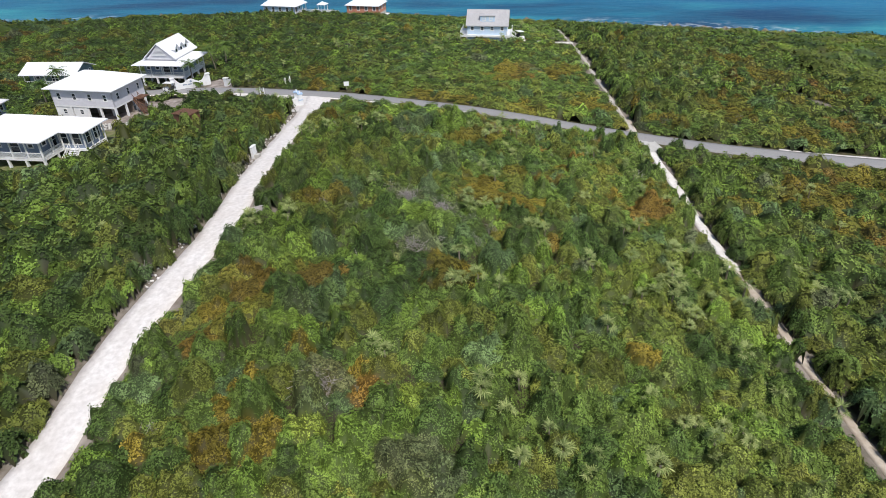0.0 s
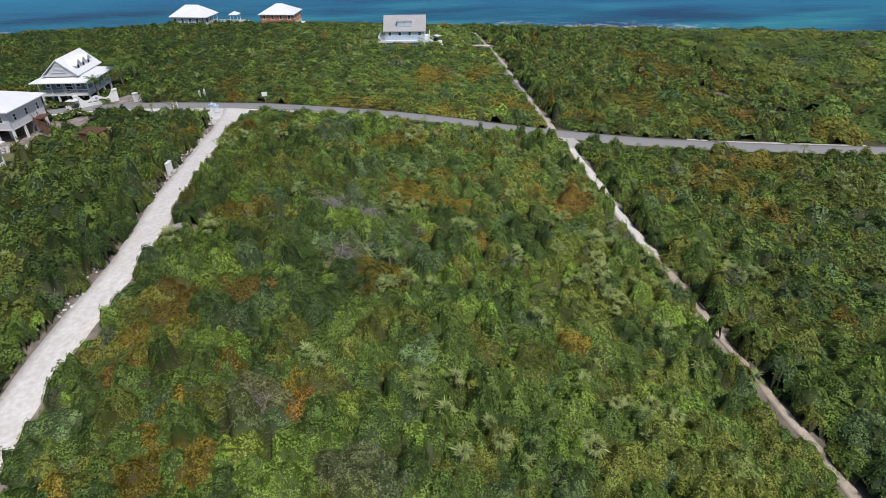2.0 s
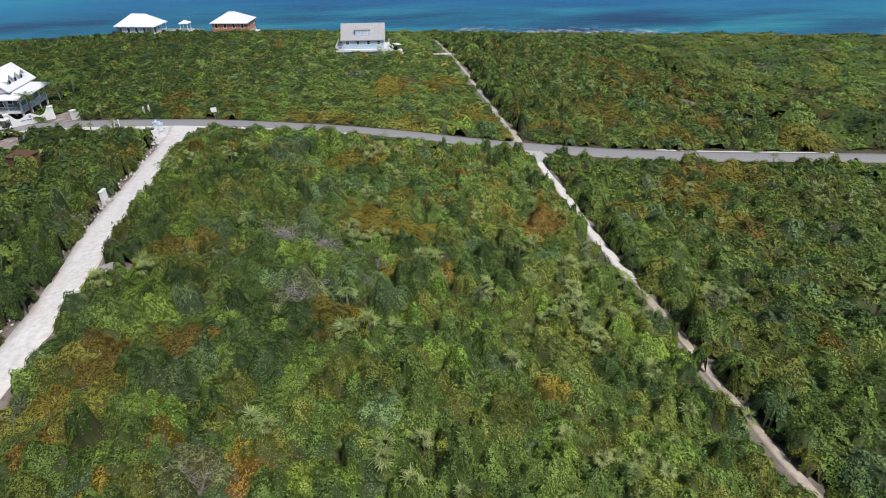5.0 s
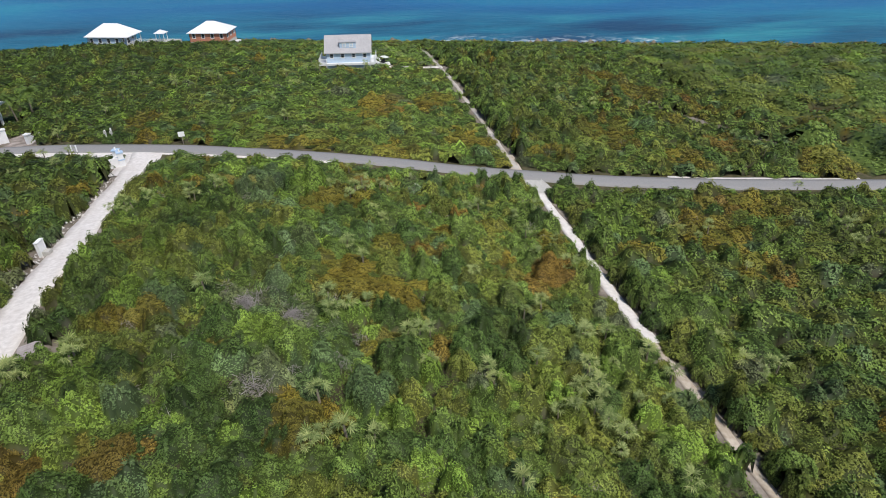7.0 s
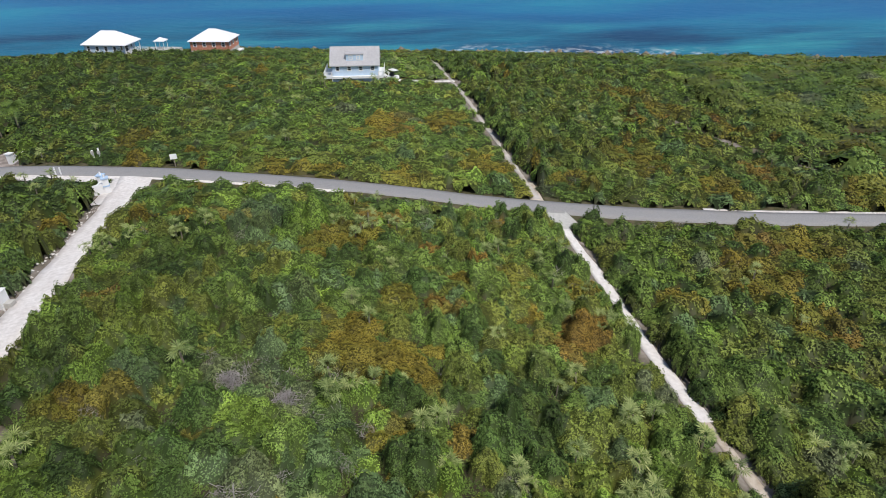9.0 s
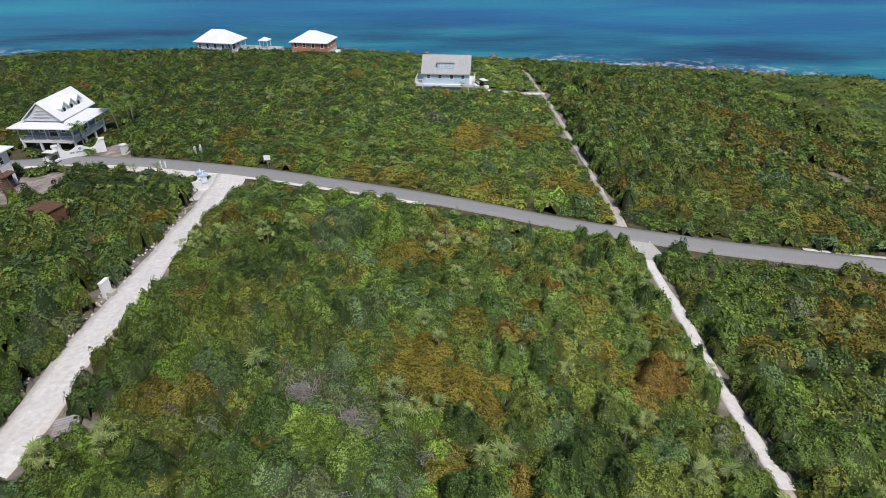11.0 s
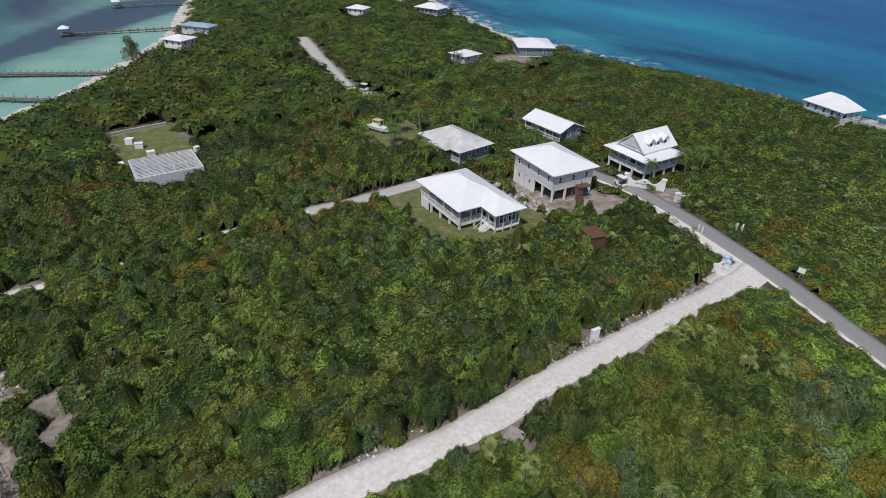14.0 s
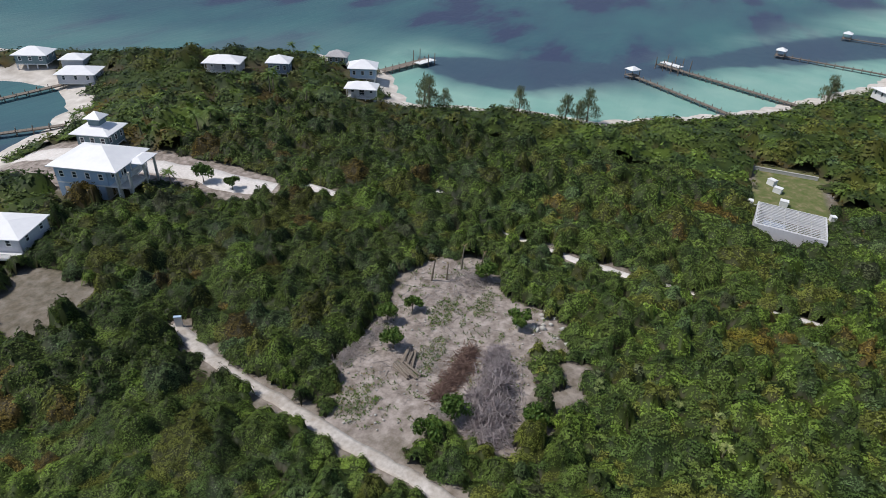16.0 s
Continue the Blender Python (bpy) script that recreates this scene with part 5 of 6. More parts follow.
_t = thing("gate_wall", "white curved garden wall with piers and small dark writing", "garden wall", pose(-51.3, 116.0, float(land(-51.3, 116.0)), 0, 0, GATE_TURN))
_bm = bmesh.new()
_n = 24
for _i in range(_n):
    _a, _b = -3.1 + 6.2 * _i / _n, -3.1 + 6.2 * (_i + 1) / _n
    _ha = 1.5 + 0.32 * math.cos(_a * 1.9) + 0.8 * max(0, (abs(_a) - 2.2))
    _hb = 1.5 + 0.32 * math.cos(_b * 1.9) + 0.8 * max(0, (abs(_b) - 2.2))
    _v = [_bm.verts.new(p) for p in ((_a, -0.14, -0.4), (_b, -0.14, -0.4), (_b, -0.14, _hb), (_a, -0.14, _ha), (_a, 0.14, -0.4), (_b, 0.14, -0.4), (_b, 0.14, _hb), (_a, 0.14, _ha))]
    for _f in ((0, 1, 2, 3), (7, 6, 5, 4), (3, 2, 6, 7), (0, 4, 5, 1)):
        _bm.faces.new([_v[k] for k in _f])
part("curved_wall", _bm, M_WHITE, _t)
for _x in (-3.35, 3.35):
    part("pier", boxed(_x - 0.35, _x + 0.35, -0.35, 0.35, -0.4, 2.3), M_WHITE, _t)
    part("cap", boxed(_x - 0.45, _x + 0.45, -0.45, 0.45, 2.3, 2.45), M_WHITE, _t)
for _x, _l in ((-1.2, 0.7), (-0.25, 0.8), (0.85, 0.9)):
    part("lettering_bar", boxed(_x - _l / 2, _x + _l / 2, -0.165, -0.14, 0.75, 0.95), M_BLUEWALL, _t)
part("emblem", tube(bmesh.new(), (0, -0.17, 1.35), (0, -0.14, 1.35), 0.22, 0.22, 12), M_BLUEWALL, _t)
_t = thing("gate_pier", "low white pier opposite the curved wall", "gate pier", pose(-44.0, 115.4, float(land(-44.0, 115.4)), 0, 0, -20))
part("shaft", boxed(-0.35, 0.35, -0.35, 0.35, -0.4, 1.5), M_WHITE, _t)
part("cap", boxed(-0.45, 0.45, -0.45, 0.45, 1.5, 1.64), M_WHITE, _t)
part("wing_wall", boxed(-0.14, 0.14, 0.35, 2.4, -0.4, 1.0), M_WHITE, _t)

_t = thing("road_sign", "white rectangular sign on a wooden post by the road", "sign", pose(-18.3, 104.4, float(land(-18.3, 104.4)), 0, 0, 10))
part("post", boxed(-0.06, 0.06, -0.06, 0.06, -0.4, 1.9), M_WOOD, _t)
part("panel", boxed(-0.45, 0.45, -0.1, -0.06, 1.2, 1.95), M_WHITE, _t)
for _k in range(2):
    _x, _y = -31.3 + 1.0 * _k, 112.0 - 0.3 * _k
    _t = thing("utility_box", "pale utility post at the edge of the scrub", "utility post", pose(_x, _y, float(land(_x, _y))), "utility posts")
    part("post", boxed(-0.1, 0.1, -0.08, 0.08, -0.3, 1.5 + 0.3 * _k), M_WHITE, _t)
    part("meter", boxed(-0.2, 0.2, -0.2, -0.08, 0.9, 1.4), M_CONCRETE, _t)
for _k in range(2):
    _x, _y = -34.9 + 0.8 * _k, 107.2 - 0.3 * _k
    _t = thing("marker_stake", "short white stake at the road's edge", "stake", pose(_x, _y, float(land(_x, _y)) + 0.15), "stakes by the road")
    part("stake", boxed(-0.07, 0.07, -0.07, 0.07, -0.3, 1.0), M_WHITE, _t)
    part("cap", boxed(-0.09, 0.09, -0.09, 0.09, 1.0, 1.06), M_WHITE, _t)


# ---- vehicles ----
def golf_cart(x, y, turn, label):
    t = thing("golf_cart", label, "golf cart", pose(x, y, float(land(x, y)) + 0.2, 0, 0, turn))
    part("body", box(boxed(-1.15, 1.15, -0.55, 0.55, 0.25, 0.55), 0.55, 1.15, -0.5, 0.5, 0.55, 0.85), M_WHITE, t)
    part("seat", box(boxed(-0.75, 0.05, -0.5, 0.5, 0.55, 0.75), -0.8, -0.65, -0.5, 0.5, 0.75, 1.2), M_DARK, t)
    part("canopy", boxed(-1.05, 0.85, -0.6, 0.6, 1.78, 1.86), M_WHITE, t)
    for a in (-0.95, 0.7):
        for b in (-0.52, 0.52):
            part("canopy_post", boxed(a - 0.03, a + 0.03, b - 0.03, b + 0.03, 0.5, 1.78), M_DARK, t)
    for a in (-0.8, 0.8):
        for b in (-0.55, 0.55):
            w = part("wheel", tube(bmesh.new(), (a, b - 0.1, 0.24), (a, b + 0.1, 0.24), 0.26, 0.26, 14), M_DARK, t)
            part("hub", tube(bmesh.new(), (a, b - 0.11, 0.24), (a, b + 0.11, 0.24), 0.11, 0.11, 8), M_WHITE, w)


golf_cart(16.6, 144.6, -60, "white golf cart parked beside the blue house")
golf_cart(-54.6, 113.4, 170, "white golf cart standing on the asphalt road")
golf_cart(-136.5, 107.6, 20, "white golf cart at the end of a far road")


def boat(x, y, turn):
    t = thing("boat", "white motor boat standing on a grassy yard", "boat", pose(x, y, float(land(x, y)) + 0.5, 0, 0, turn))
    bm = bmesh.new()
    rings = []
    for u in np.linspace(-3, 3, 9):
        wd = 1.05 * (1 - max(0, u / 3) ** 2.5) + 0.02
        rings.append([bm.verts.new(p) for p in ((u, -wd, 0.9), (u, -wd * 0.75, 0.1), (u, 0, -0.3 + 0.5 * max(0, u / 3) ** 3), (u, wd * 0.75, 0.1), (u, wd, 0.9))])
    for a, b in zip(rings, rings[1:]):
        for i in range(4):
            bm.faces.new((a[i], a[i + 1], b[i + 1], b[i]))
        bm.faces.new((a[4], a[0], b[0], b[4]))
    bm.faces.new(rings[0])
    part("hull", bm, M_WHITE, t)
    part("console", boxed(-0.6, 0.3, -0.4, 0.4, 0.9, 1.7), M_WHITE, t)
    part("cover", boxed(-1.3, 0.9, -0.8, 0.8, 2.3, 2.38), M_YELLOW, t, "faded yellow sun cover")
    for a in (-1.2, 0.8):
        for b in (-0.7, 0.7):
            part("cover_pole", boxed(a - 0.03, a + 0.03, b - 0.03, b + 0.03, 0.8, 2.3), M_WHITE, t)
    for a in (-1.5, 1.2):
        part("cradle", boxed(a - 0.1, a + 0.1, -0.8, 0.8, -0.6, 0.05), M_WOOD, t)


boat(-107.5, 93.8, 15)

# Rusty hut in the scrub, and the broken pallet beside the drive
_t = thing("rusty_hut", "small rusty-brown sheet-metal hut in the scrub", "hut", pose(-41.0, 88.6, float(land(-41.0, 88.6)) + 0.3, 0, 0, -20))
for _a, _b, _c, _e in ((-1.5, 1.5, -1.2, -1.14), (-1.5, 1.5, 1.14, 1.2), (-1.5, -1.44, -1.14, 1.14), (1.44, 1.5, -1.14, 1.14)):
    part("wall", boxed(_a, _b, _c, _e, -0.4, 2.3), M_RUST, _t)
part("roof", box(bmesh.new(), -1.65, 1.65, -1.35, 1.35, 2.3, 2.4), M_RUST, _t)
for _i in range(7):
    part("roof_rib", boxed(-1.5 + 0.48 * _i, -1.4 + 0.48 * _i, -1.35, 1.35, 2.4, 2.45), M_RUST, _t)
_t = thing("broken_pallet", "broken grey wooden platform at the edge of the drive", "pallet", pose(-18.9, 51.6, float(land(-18.9, 51.6)) + 0.35, 6, -8, 15) @ Matrix.Scale(0.75, 4))
for _i in range(7):
    part("board", boxed(-1.1, 1.1 - 0.3 * (_i % 3), -0.95 + 0.28 * _i, -0.73 + 0.28 * _i, 0.1, 0.15), M_DEAD, _t)
for _x in (-0.9, 0.0, 0.9):
    part("bearer", boxed(_x - 0.06, _x + 0.06, -1.0, 1.0, -0.3, 0.1), M_WOOD, _t)


# ---- docks ----
def dock(name, label, a, b, width, hut=False, piles_tall=0, gap=3.0):
    a, b = Vector((*a, 0)), Vector((*b, 0))
    length = (b - a).length
    turn = math.degrees(math.atan2(b.y - a.y, b.x - a.x))
    t = thing(name, label, "dock", pose(a.x, a.y, 0, 0, 0, turn), "docks in the bay")
    for s in (-1, 1):
        part("beam", boxed(0, length, s * width * 0.4 - 0.08, s * width * 0.4 + 0.08, 0.85, 1.08), M_WOOD, t)
    n = int(length / 0.9)
    plank = None
    for i in range(n):
        if plank is None:
            plank = part("plank", boxed(0.03, length / n - 0.03, -width / 2, width / 2, 1.08, 1.14), M_WOOD, t)
        else:
            o = new("plank", plank.data)
            o.parent = t
            o.location = (length * i / n, 0, 0)
    k = int(length / gap)
    pile = None
    for i in range(k + 1):
        for s in (-1, 1):
            if pile is None:
                pile = part("pile", tube(bmesh.new(), (0, 0, -2.6), (0, 0, 1.75), 0.13, 0.12, 7), M_WOOD, t)
                pile.location = (0, s * width / 2, 0)
            else:
                o = new("pile", pile.data)
                o.parent = t
                o.location = (length * i / k, s * width / 2, 0)
    for i in range(piles_tall):
        for s in (-4.0, 3.0):
            part("mooring_pile", tube(bmesh.new(), (length - 1 - 3.2 * i, s, -2.5), (length - 1 - 3.2 * i, s, 4.2), 0.17, 0.15, 7), M_WOOD, t)
    if hut:
        part("platform", boxed(length - 0.5, length + 3.2, -2, 2, 1.0, 1.14), M_WOOD, t)
        for x in (length - 0.2, length + 2.9):
            for y in (-1.7, 1.7):
                part("hut_post", boxed(x - 0.07, x + 0.07, y - 0.07, y + 0.07, -2.5, 3.2), M_WOOD, t)
        r = part("hut_roof", hip_roof(3.2, 3.6, 3.2, 1.0, 0.3), M_ROOF, t)
        r.location = (length + 1.35, 0, 0)
    if piles_tall:
        part("lift_frame", boxed(length - 8, length, -3.9, -1.0, 1.4, 1.6), M_WHITE, t, "white boat-lift frame")
    return t


dock("dock", "long weathered timber dock with a white-roofed hut", (-184, 40), (-210, 7.5), 1.6, True)
dock("dock", "long timber dock with tall mooring piles and boat lifts", (-203, 62), (-231, 13), 2.2, False, 4, 2.2)
dock("dock", "timber dock with a white-roofed shelter at its end", (-262, 98), (-272, 57), 1.6, True)
dock("dock", "distant timber dock with a small shelter", (-318, 120), (-325, 87), 1.6, True)
dock("dock", "broad pale dock with moored gear beside the houses", (-170, -68), (-191, -61), 3.4, False, 2)
dock("dock", "grey timber dock in the sheltered cove", (-113, -138), (-92, -142), 1.8, False)
dock("dock", "narrow timber dock in the sheltered cove", (-90, -112), (-76, -122), 1.5, False)

_t = thing("gazebo", "small white-roofed shelter on a seaside terrace", "gazebo", pose(-40.5, 199.5, float(land(-40.5, 199.5)), 0, 0, -12))
part("terrace", boxed(-4.5, 4.5, -2.2, 2.2, -1.5, 1.4), M_CONCRETE, _t)
for _x in (-1.1, 1.1):
    for _y in (-1.1, 1.1):
        part("post", boxed(_x - 0.07, _x + 0.07, _y - 0.07, _y + 0.07, 1.4, 3.6), M_WHITE, _t)
part("roof", hip_roof(2.2, 2.2, 3.6, 0.8, 0.35), M_ROOF, _t)
part("rail", balustrade(9.0, 1.4), M_WHITE, _t).matrix_basis = pose(-4.5, -2.15, 0)


# ---- plants that stand apart ----
def plain_leaf(name, a, b, rough=0.6):
    m, nt, bs = material(name, rough, 0.0, 0.2)
    geo = nt.nodes.new("ShaderNodeNewGeometry")
    info = nt.nodes.new("ShaderNodeObjectInfo")
    col = ramp(nt, geo.outputs["Random Per Island"], [(0.0, a), (1.0, b)])
    tone = ramp(nt, info.outputs["Random"], [(0.0, (0.8, 0.85, 0.8)), (1.0, (1.2, 1.15, 1.1))])
    nt.links.new(mixed(nt, 1.0, col, tone, "MULTIPLY"), bs.inputs["Base Color"])
    return m


M_FAN = plain_leaf("fan_palm_leaf", (0.11, 0.16, 0.04), (0.33, 0.37, 0.15))
M_FROND = plain_leaf("coconut_frond", (0.05, 0.095, 0.018), (0.11, 0.16, 0.035))
M_DRYFROND = plain_leaf("dry_frond", (0.16, 0.12, 0.07), (0.28, 0.22, 0.14))
M_NEEDLE = plain_leaf("casuarina_needles", (0.09, 0.115, 0.06), (0.16, 0.185, 0.105))
M_TREE = plain_leaf("tree_leaf", (0.04, 0.085, 0.016), (0.10, 0.155, 0.03))
M_AGAVE = plain_leaf("agave_blade", (0.13, 0.17, 0.10), (0.24, 0.27, 0.17))


def from_lists(name, verts, faces, mat, parent):
    me = bpy.data.meshes.new(name)
    me.from_pydata(verts, [], faces)
    me.materials.append(mat)
    ob = new(name, me)
    ob.parent = parent
    return ob


def fan_palm(seed):
    """A low thatch palm: short trunk, stiff round fans of pointed segments."""
    rng = random.Random(seed)
    t = thing("thatch_palm", "low thatch palm with pale silvery fan leaves in scrub", "palm", pose(0, 0, 0), "thatch palms in the scrub")
    part("trunk", tube(bmesh.new(), (0, 0, -0.2), (0.05, 0, 1.45), 0.09, 0.07, 6), M_BARK, t)
    v, f = [], []
    for k in range(12):
        yaw, lift = 2 * math.pi * k / 12 + rng.uniform(-0.4, 0.4), rng.uniform(0.0, 1.4)
        stem = rng.uniform(0.2, 0.6)
        m = Matrix.Translation((0.05, 0, 1.45)) @ Euler((0, -lift, yaw)).to_matrix().to_4x4() @ Matrix.Translation((stem, 0, 0)) @ Euler((rng.uniform(-0.5, 0.5), 0.5, 0)).to_matrix().to_4x4()
        for j in range(9):
            a = radians(-100 + 25 * j)
            r = rng.uniform(0.42, 0.66) * (1 - 0.25 * abs(j - 4) / 4)
            n = len(v)
            v += [tuple(m @ Vector(p)) for p in ((0, 0, 0), (0.55 * r * math.cos(a - 0.13), 0.55 * r * math.sin(a - 0.13), 0.02), (r * math.cos(a), r * math.sin(a), -0.06), (0.55 * r * math.cos(a + 0.13), 0.55 * r * math.sin(a + 0.13), 0.02))]
            f.append((n, n + 1, n + 2, n + 3))
    from_lists("crown", v, f, M_FAN, t)
    return t


def coconut_palm(seed, height, dry=False):
    """A leaning trunk and a crown of arching fronds with leaflets."""
    rng = random.Random(seed)
    t = thing("dead_palm" if dry else "coconut_palm", "bare dead palm trunk with a ragged dry top" if dry else "coconut palm with arching green fronds among scrub", "palm", pose(0, 0, 0), "dead palms" if dry else "coconut palms")
    bm = bmesh.new()
    lean = rng.uniform(0.3, 1.0)
    pts = [(lean * (i / 6) ** 2, 0, height * i / 6 - (0.4 if i == 0 else 0)) for i in range(7)]
    for a, b, i in zip(pts, pts[1:], range(6)):
        tube(bm, a, b, 0.17 - 0.014 * i, 0.16 - 0.014 * i, 7)
    part("trunk", bm, M_BARK, t)
    v, f = [], []
    count = 3 if dry else 16
    for k in range(count):
        yaw, lift = 2 * math.pi * k / count + rng.uniform(-0.2, 0.2), rng.uniform(-0.5, 0.95) if not dry else rng.uniform(0.4, 1.1)
        length = rng.uniform(2.0, 2.7) if not dry else rng.uniform(0.6, 1.0)
        m = Matrix.Translation(pts[-1]) @ Euler((0, 0, yaw)).to_matrix().to_4x4()
        prev = None
        for i in range(13):
            u = i / 12
            ang = lift - 1.5 * u * u
            p = Vector((length * u * math.cos(lift * 0.6), 0, length * (u * math.sin(lift) - 0.55 * u * u)))
            if prev is not None:
                w = (0.12 if dry else 0.62) * math.sin(math.pi * min(1, u + 0.12)) + 0.08
                d = (p - prev)
                for s in (-1, 1):
                    n = len(v)
                    tip = prev + d * 1.1 + Vector((0, s * w, -0.35 * w))
                    v += [tuple(m @ q) for q in (prev, prev + d * 0.85, tip)]
                    f.append((n, n + 1, n + 2))
            prev = p
    from_lists("crown", v, f, M_DRYFROND if dry else M_FROND, t)
    return t


def leafy_tree(name, label, seed, height, spread, count, leaf, mat, cone=False, narrow=0.55, group=""):
    """A tapered trunk with limbs and an uneven crown of small leaves in clumps."""
    rng = np.random.default_rng(seed)
    t = thing(name, label, "tree", pose(0, 0, 0), group)
    bm = bmesh.new()
    tube(bm, (0, 0, -0.4), (0.1, 0.05, height * (0.95 if cone else 0.5)), 0.05 * height * 0.5 + 0.05, 0.04, 8)
    part("trunk", bm, M_BARK, t)
    clumps, limbs = [], bmesh.new()
    for k in range(26 if cone else 13):
        a = rng.uniform(0, 2 * math.pi)
        if cone:
            u = 0.15 + 0.85 * k / 26
            c = np.array([math.cos(a), math.sin(a), 0]) * spread * (1.05 - u) * rng.uniform(0.4, 1.0)
            c[2] = height * u
            r = spread * 0.28
        else:
            e = rng.uniform(0.1, 1.3)
            c = np.array([math.cos(a) * math.cos(e), math.sin(a) * math.cos(e), 0.75 * math.sin(e)]) * spread * rng.uniform(0.55, 0.95)
            c[2] += height * 0.5
            r = spread * rng.uniform(0.28, 0.45)
        tube(limbs, (0.05, 0.02, min(c[2] * 0.75, height * 0.9)), tuple(c), 0.05, 0.02, 5)
        clumps.append((c, r))
    part("limbs", limbs, M_BARK, t)
    per = count // len(clumps)
    q = []
    for c, r in clumps:
        d = rng.normal(size=(per, 3))
        d /= np.linalg.norm(d, axis=1)[:, None]
        p = c + d * r * (0.55 + 0.55 * rng.random((per, 1))) * np.array([1, 1, 0.75 if not cone else 0.6])
        nrm = d + 0.7 * rng.normal(size=(per, 3))
        nrm /= np.linalg.norm(nrm, axis=1)[:, None]
        u = np.cross(nrm, rng.normal(size=(per, 3)))
        if cone:
            u = np.array([0, 0, -1.0]) + 0.5 * rng.normal(size=(per, 3))
        u /= np.linalg.norm(u, axis=1)[:, None]
        w = np.cross(nrm, u)
        s = leaf * (0.6 + 0.8 * rng.random((per, 1)))
        q.append(np.stack([p - u * s, p + w * s * narrow, p + u * s, p - w * s * narrow], 1).reshape(-1, 3))
    q = np.concatenate(q)
    crown = from_arrays("crown", q, np.arange(len(q)).reshape(-1, 4), mat)
    crown.parent = t
    return t


def settle(kind, spots, smin=0.8, smax=1.2, seed=3):
    """Places copies of the plants in kind at the spots, on the ground; the patterns themselves take the first spots."""
    rng = random.Random(seed)
    for i, (x, y) in enumerate(spots):
        m = pose(x, y, float(land(x, y)), rng.uniform(-5, 5), rng.uniform(-5, 5), rng.uniform(0, 360)) @ Matrix.Scale(rng.uniform(smin, smax), 4)
        if i < len(kind):
            kind[i].matrix_world = m
        else:
            o = copy_thing(kind[i % len(kind)], Matrix.Identity(4))
            o.matrix_world = m


def scatter(n, x0, x1, y0, y1, seed, size=9.0, cut=0.5, margin=0.6):
    """Spots in loose clusters, clear of roads and houses."""
    rng = np.random.default_rng(seed)
    x, y = rng.uniform(x0, x1, n * 14), rng.uniform(y0, y1, n * 14)
    ok = (fbm(x, y, size, seed) > cut) & (cleared(x, y) > margin) & (house_gap(x, y) > 1.2) & (shore(x, y) > 8)
    return list(zip(x[ok][:n].tolist(), y[ok][:n].tolist()))


fans = [fan_palm(1), fan_palm(2), fan_palm(3), fan_palm(4)]
fan_spots = (scatter(75, 2, 28.5, 22, 62, 21, 4, 0.5) + scatter(30, -20, 5, 22, 95, 22, 8, 0.6) + scatter(60, 32, 70, 40, 120, 23, 9, 0.55)
             + scatter(40, -40, 28, 100, 175, 24, 10, 0.56) + scatter(22, 5, 28, 62, 86, 25, 6, 0.55) + scatter(16, -52, -26, 55, 105, 26, 7, 0.55) + scatter(10, -60, -30, 20, 50, 27, 7, 0.58))
fan_spots += [(5.3, 60.0), (8.6, 48.9), (9.6, 49.4)]
settle(fans, fan_spots, 0.7, 1.15, 5)
settle([coconut_palm(11, 5.0), coconut_palm(12, 6.0), coconut_palm(13, 4.2)],
       [(-98, 108), (-101, 101), (-104, 97), (-93, 110), (-90, 114), (-97, 116), (-103, 112), (-110, 99), (-100, 92), (-96, 90.5), (-73, 110), (-70, 112), (-76, 108), (-88, 91), (-84, 90), (-73, 95), (-50.5, 128), (-49, 131), (-52, 118.5), (-112, 86), (-116, 92)]
       + scatter(26, -205, -128, 92, 150, 41, 14, 0.5, 1.0) + scatter(10, -100, -70, -110, -55, 42, 9, 0.5, 0.5) + scatter(8, -160, -120, -130, -60, 43, 12, 0.5, 0.5) + scatter(14, -250, -205, 120, 185, 44, 14, 0.5, 0.5), 0.75, 1.15, 6)
settle([coconut_palm(31, 4.4, True), coconut_palm(32, 3.6, True)], [(-66.0, -3.9), (-67.2, -2.0), (-71.2, -1.1), (-72.8, 1.6)], 0.8, 1.1, 8)
settle([leafy_tree("casuarina", "tall feathery casuarina tree on the beach", 51, 8.5, 4.6, 1100, 0.55, M_NEEDLE, True, 0.12, "casuarinas by the bay"), leafy_tree("casuarina", "feathery grey-green casuarina tree on the beach", 52, 7.0, 4.0, 900, 0.55, M_NEEDLE, True, 0.12, "casuarinas by the bay")],
       [(-145, -40), (-148.5, -37), (-151.5, -16), (-158, -1), (-159.5, 1.5), (-156, -4), (-213, 66), (-216, 68), (-148, -43)], 0.8, 1.1, 9)
settle([leafy_tree("small_tree", "small round-crowned green tree on bare sand", 61, 2.9, 1.7, 1500, 0.17, M_TREE), leafy_tree("small_tree", "small bushy green tree on bare sand", 62, 2.4, 1.4, 1300, 0.16, M_TREE)],
       [(-49.2, -1.8), (-57.4, -3.0), (-76.5, -57), (-76.6, -50), (-69.6, 3.6), (-60.5, 11.5), (-53.8, -5.0), (-43.0, 18.3), (-40.0, 9.8), (-36.5, 8.6)], 0.95, 1.25, 10)

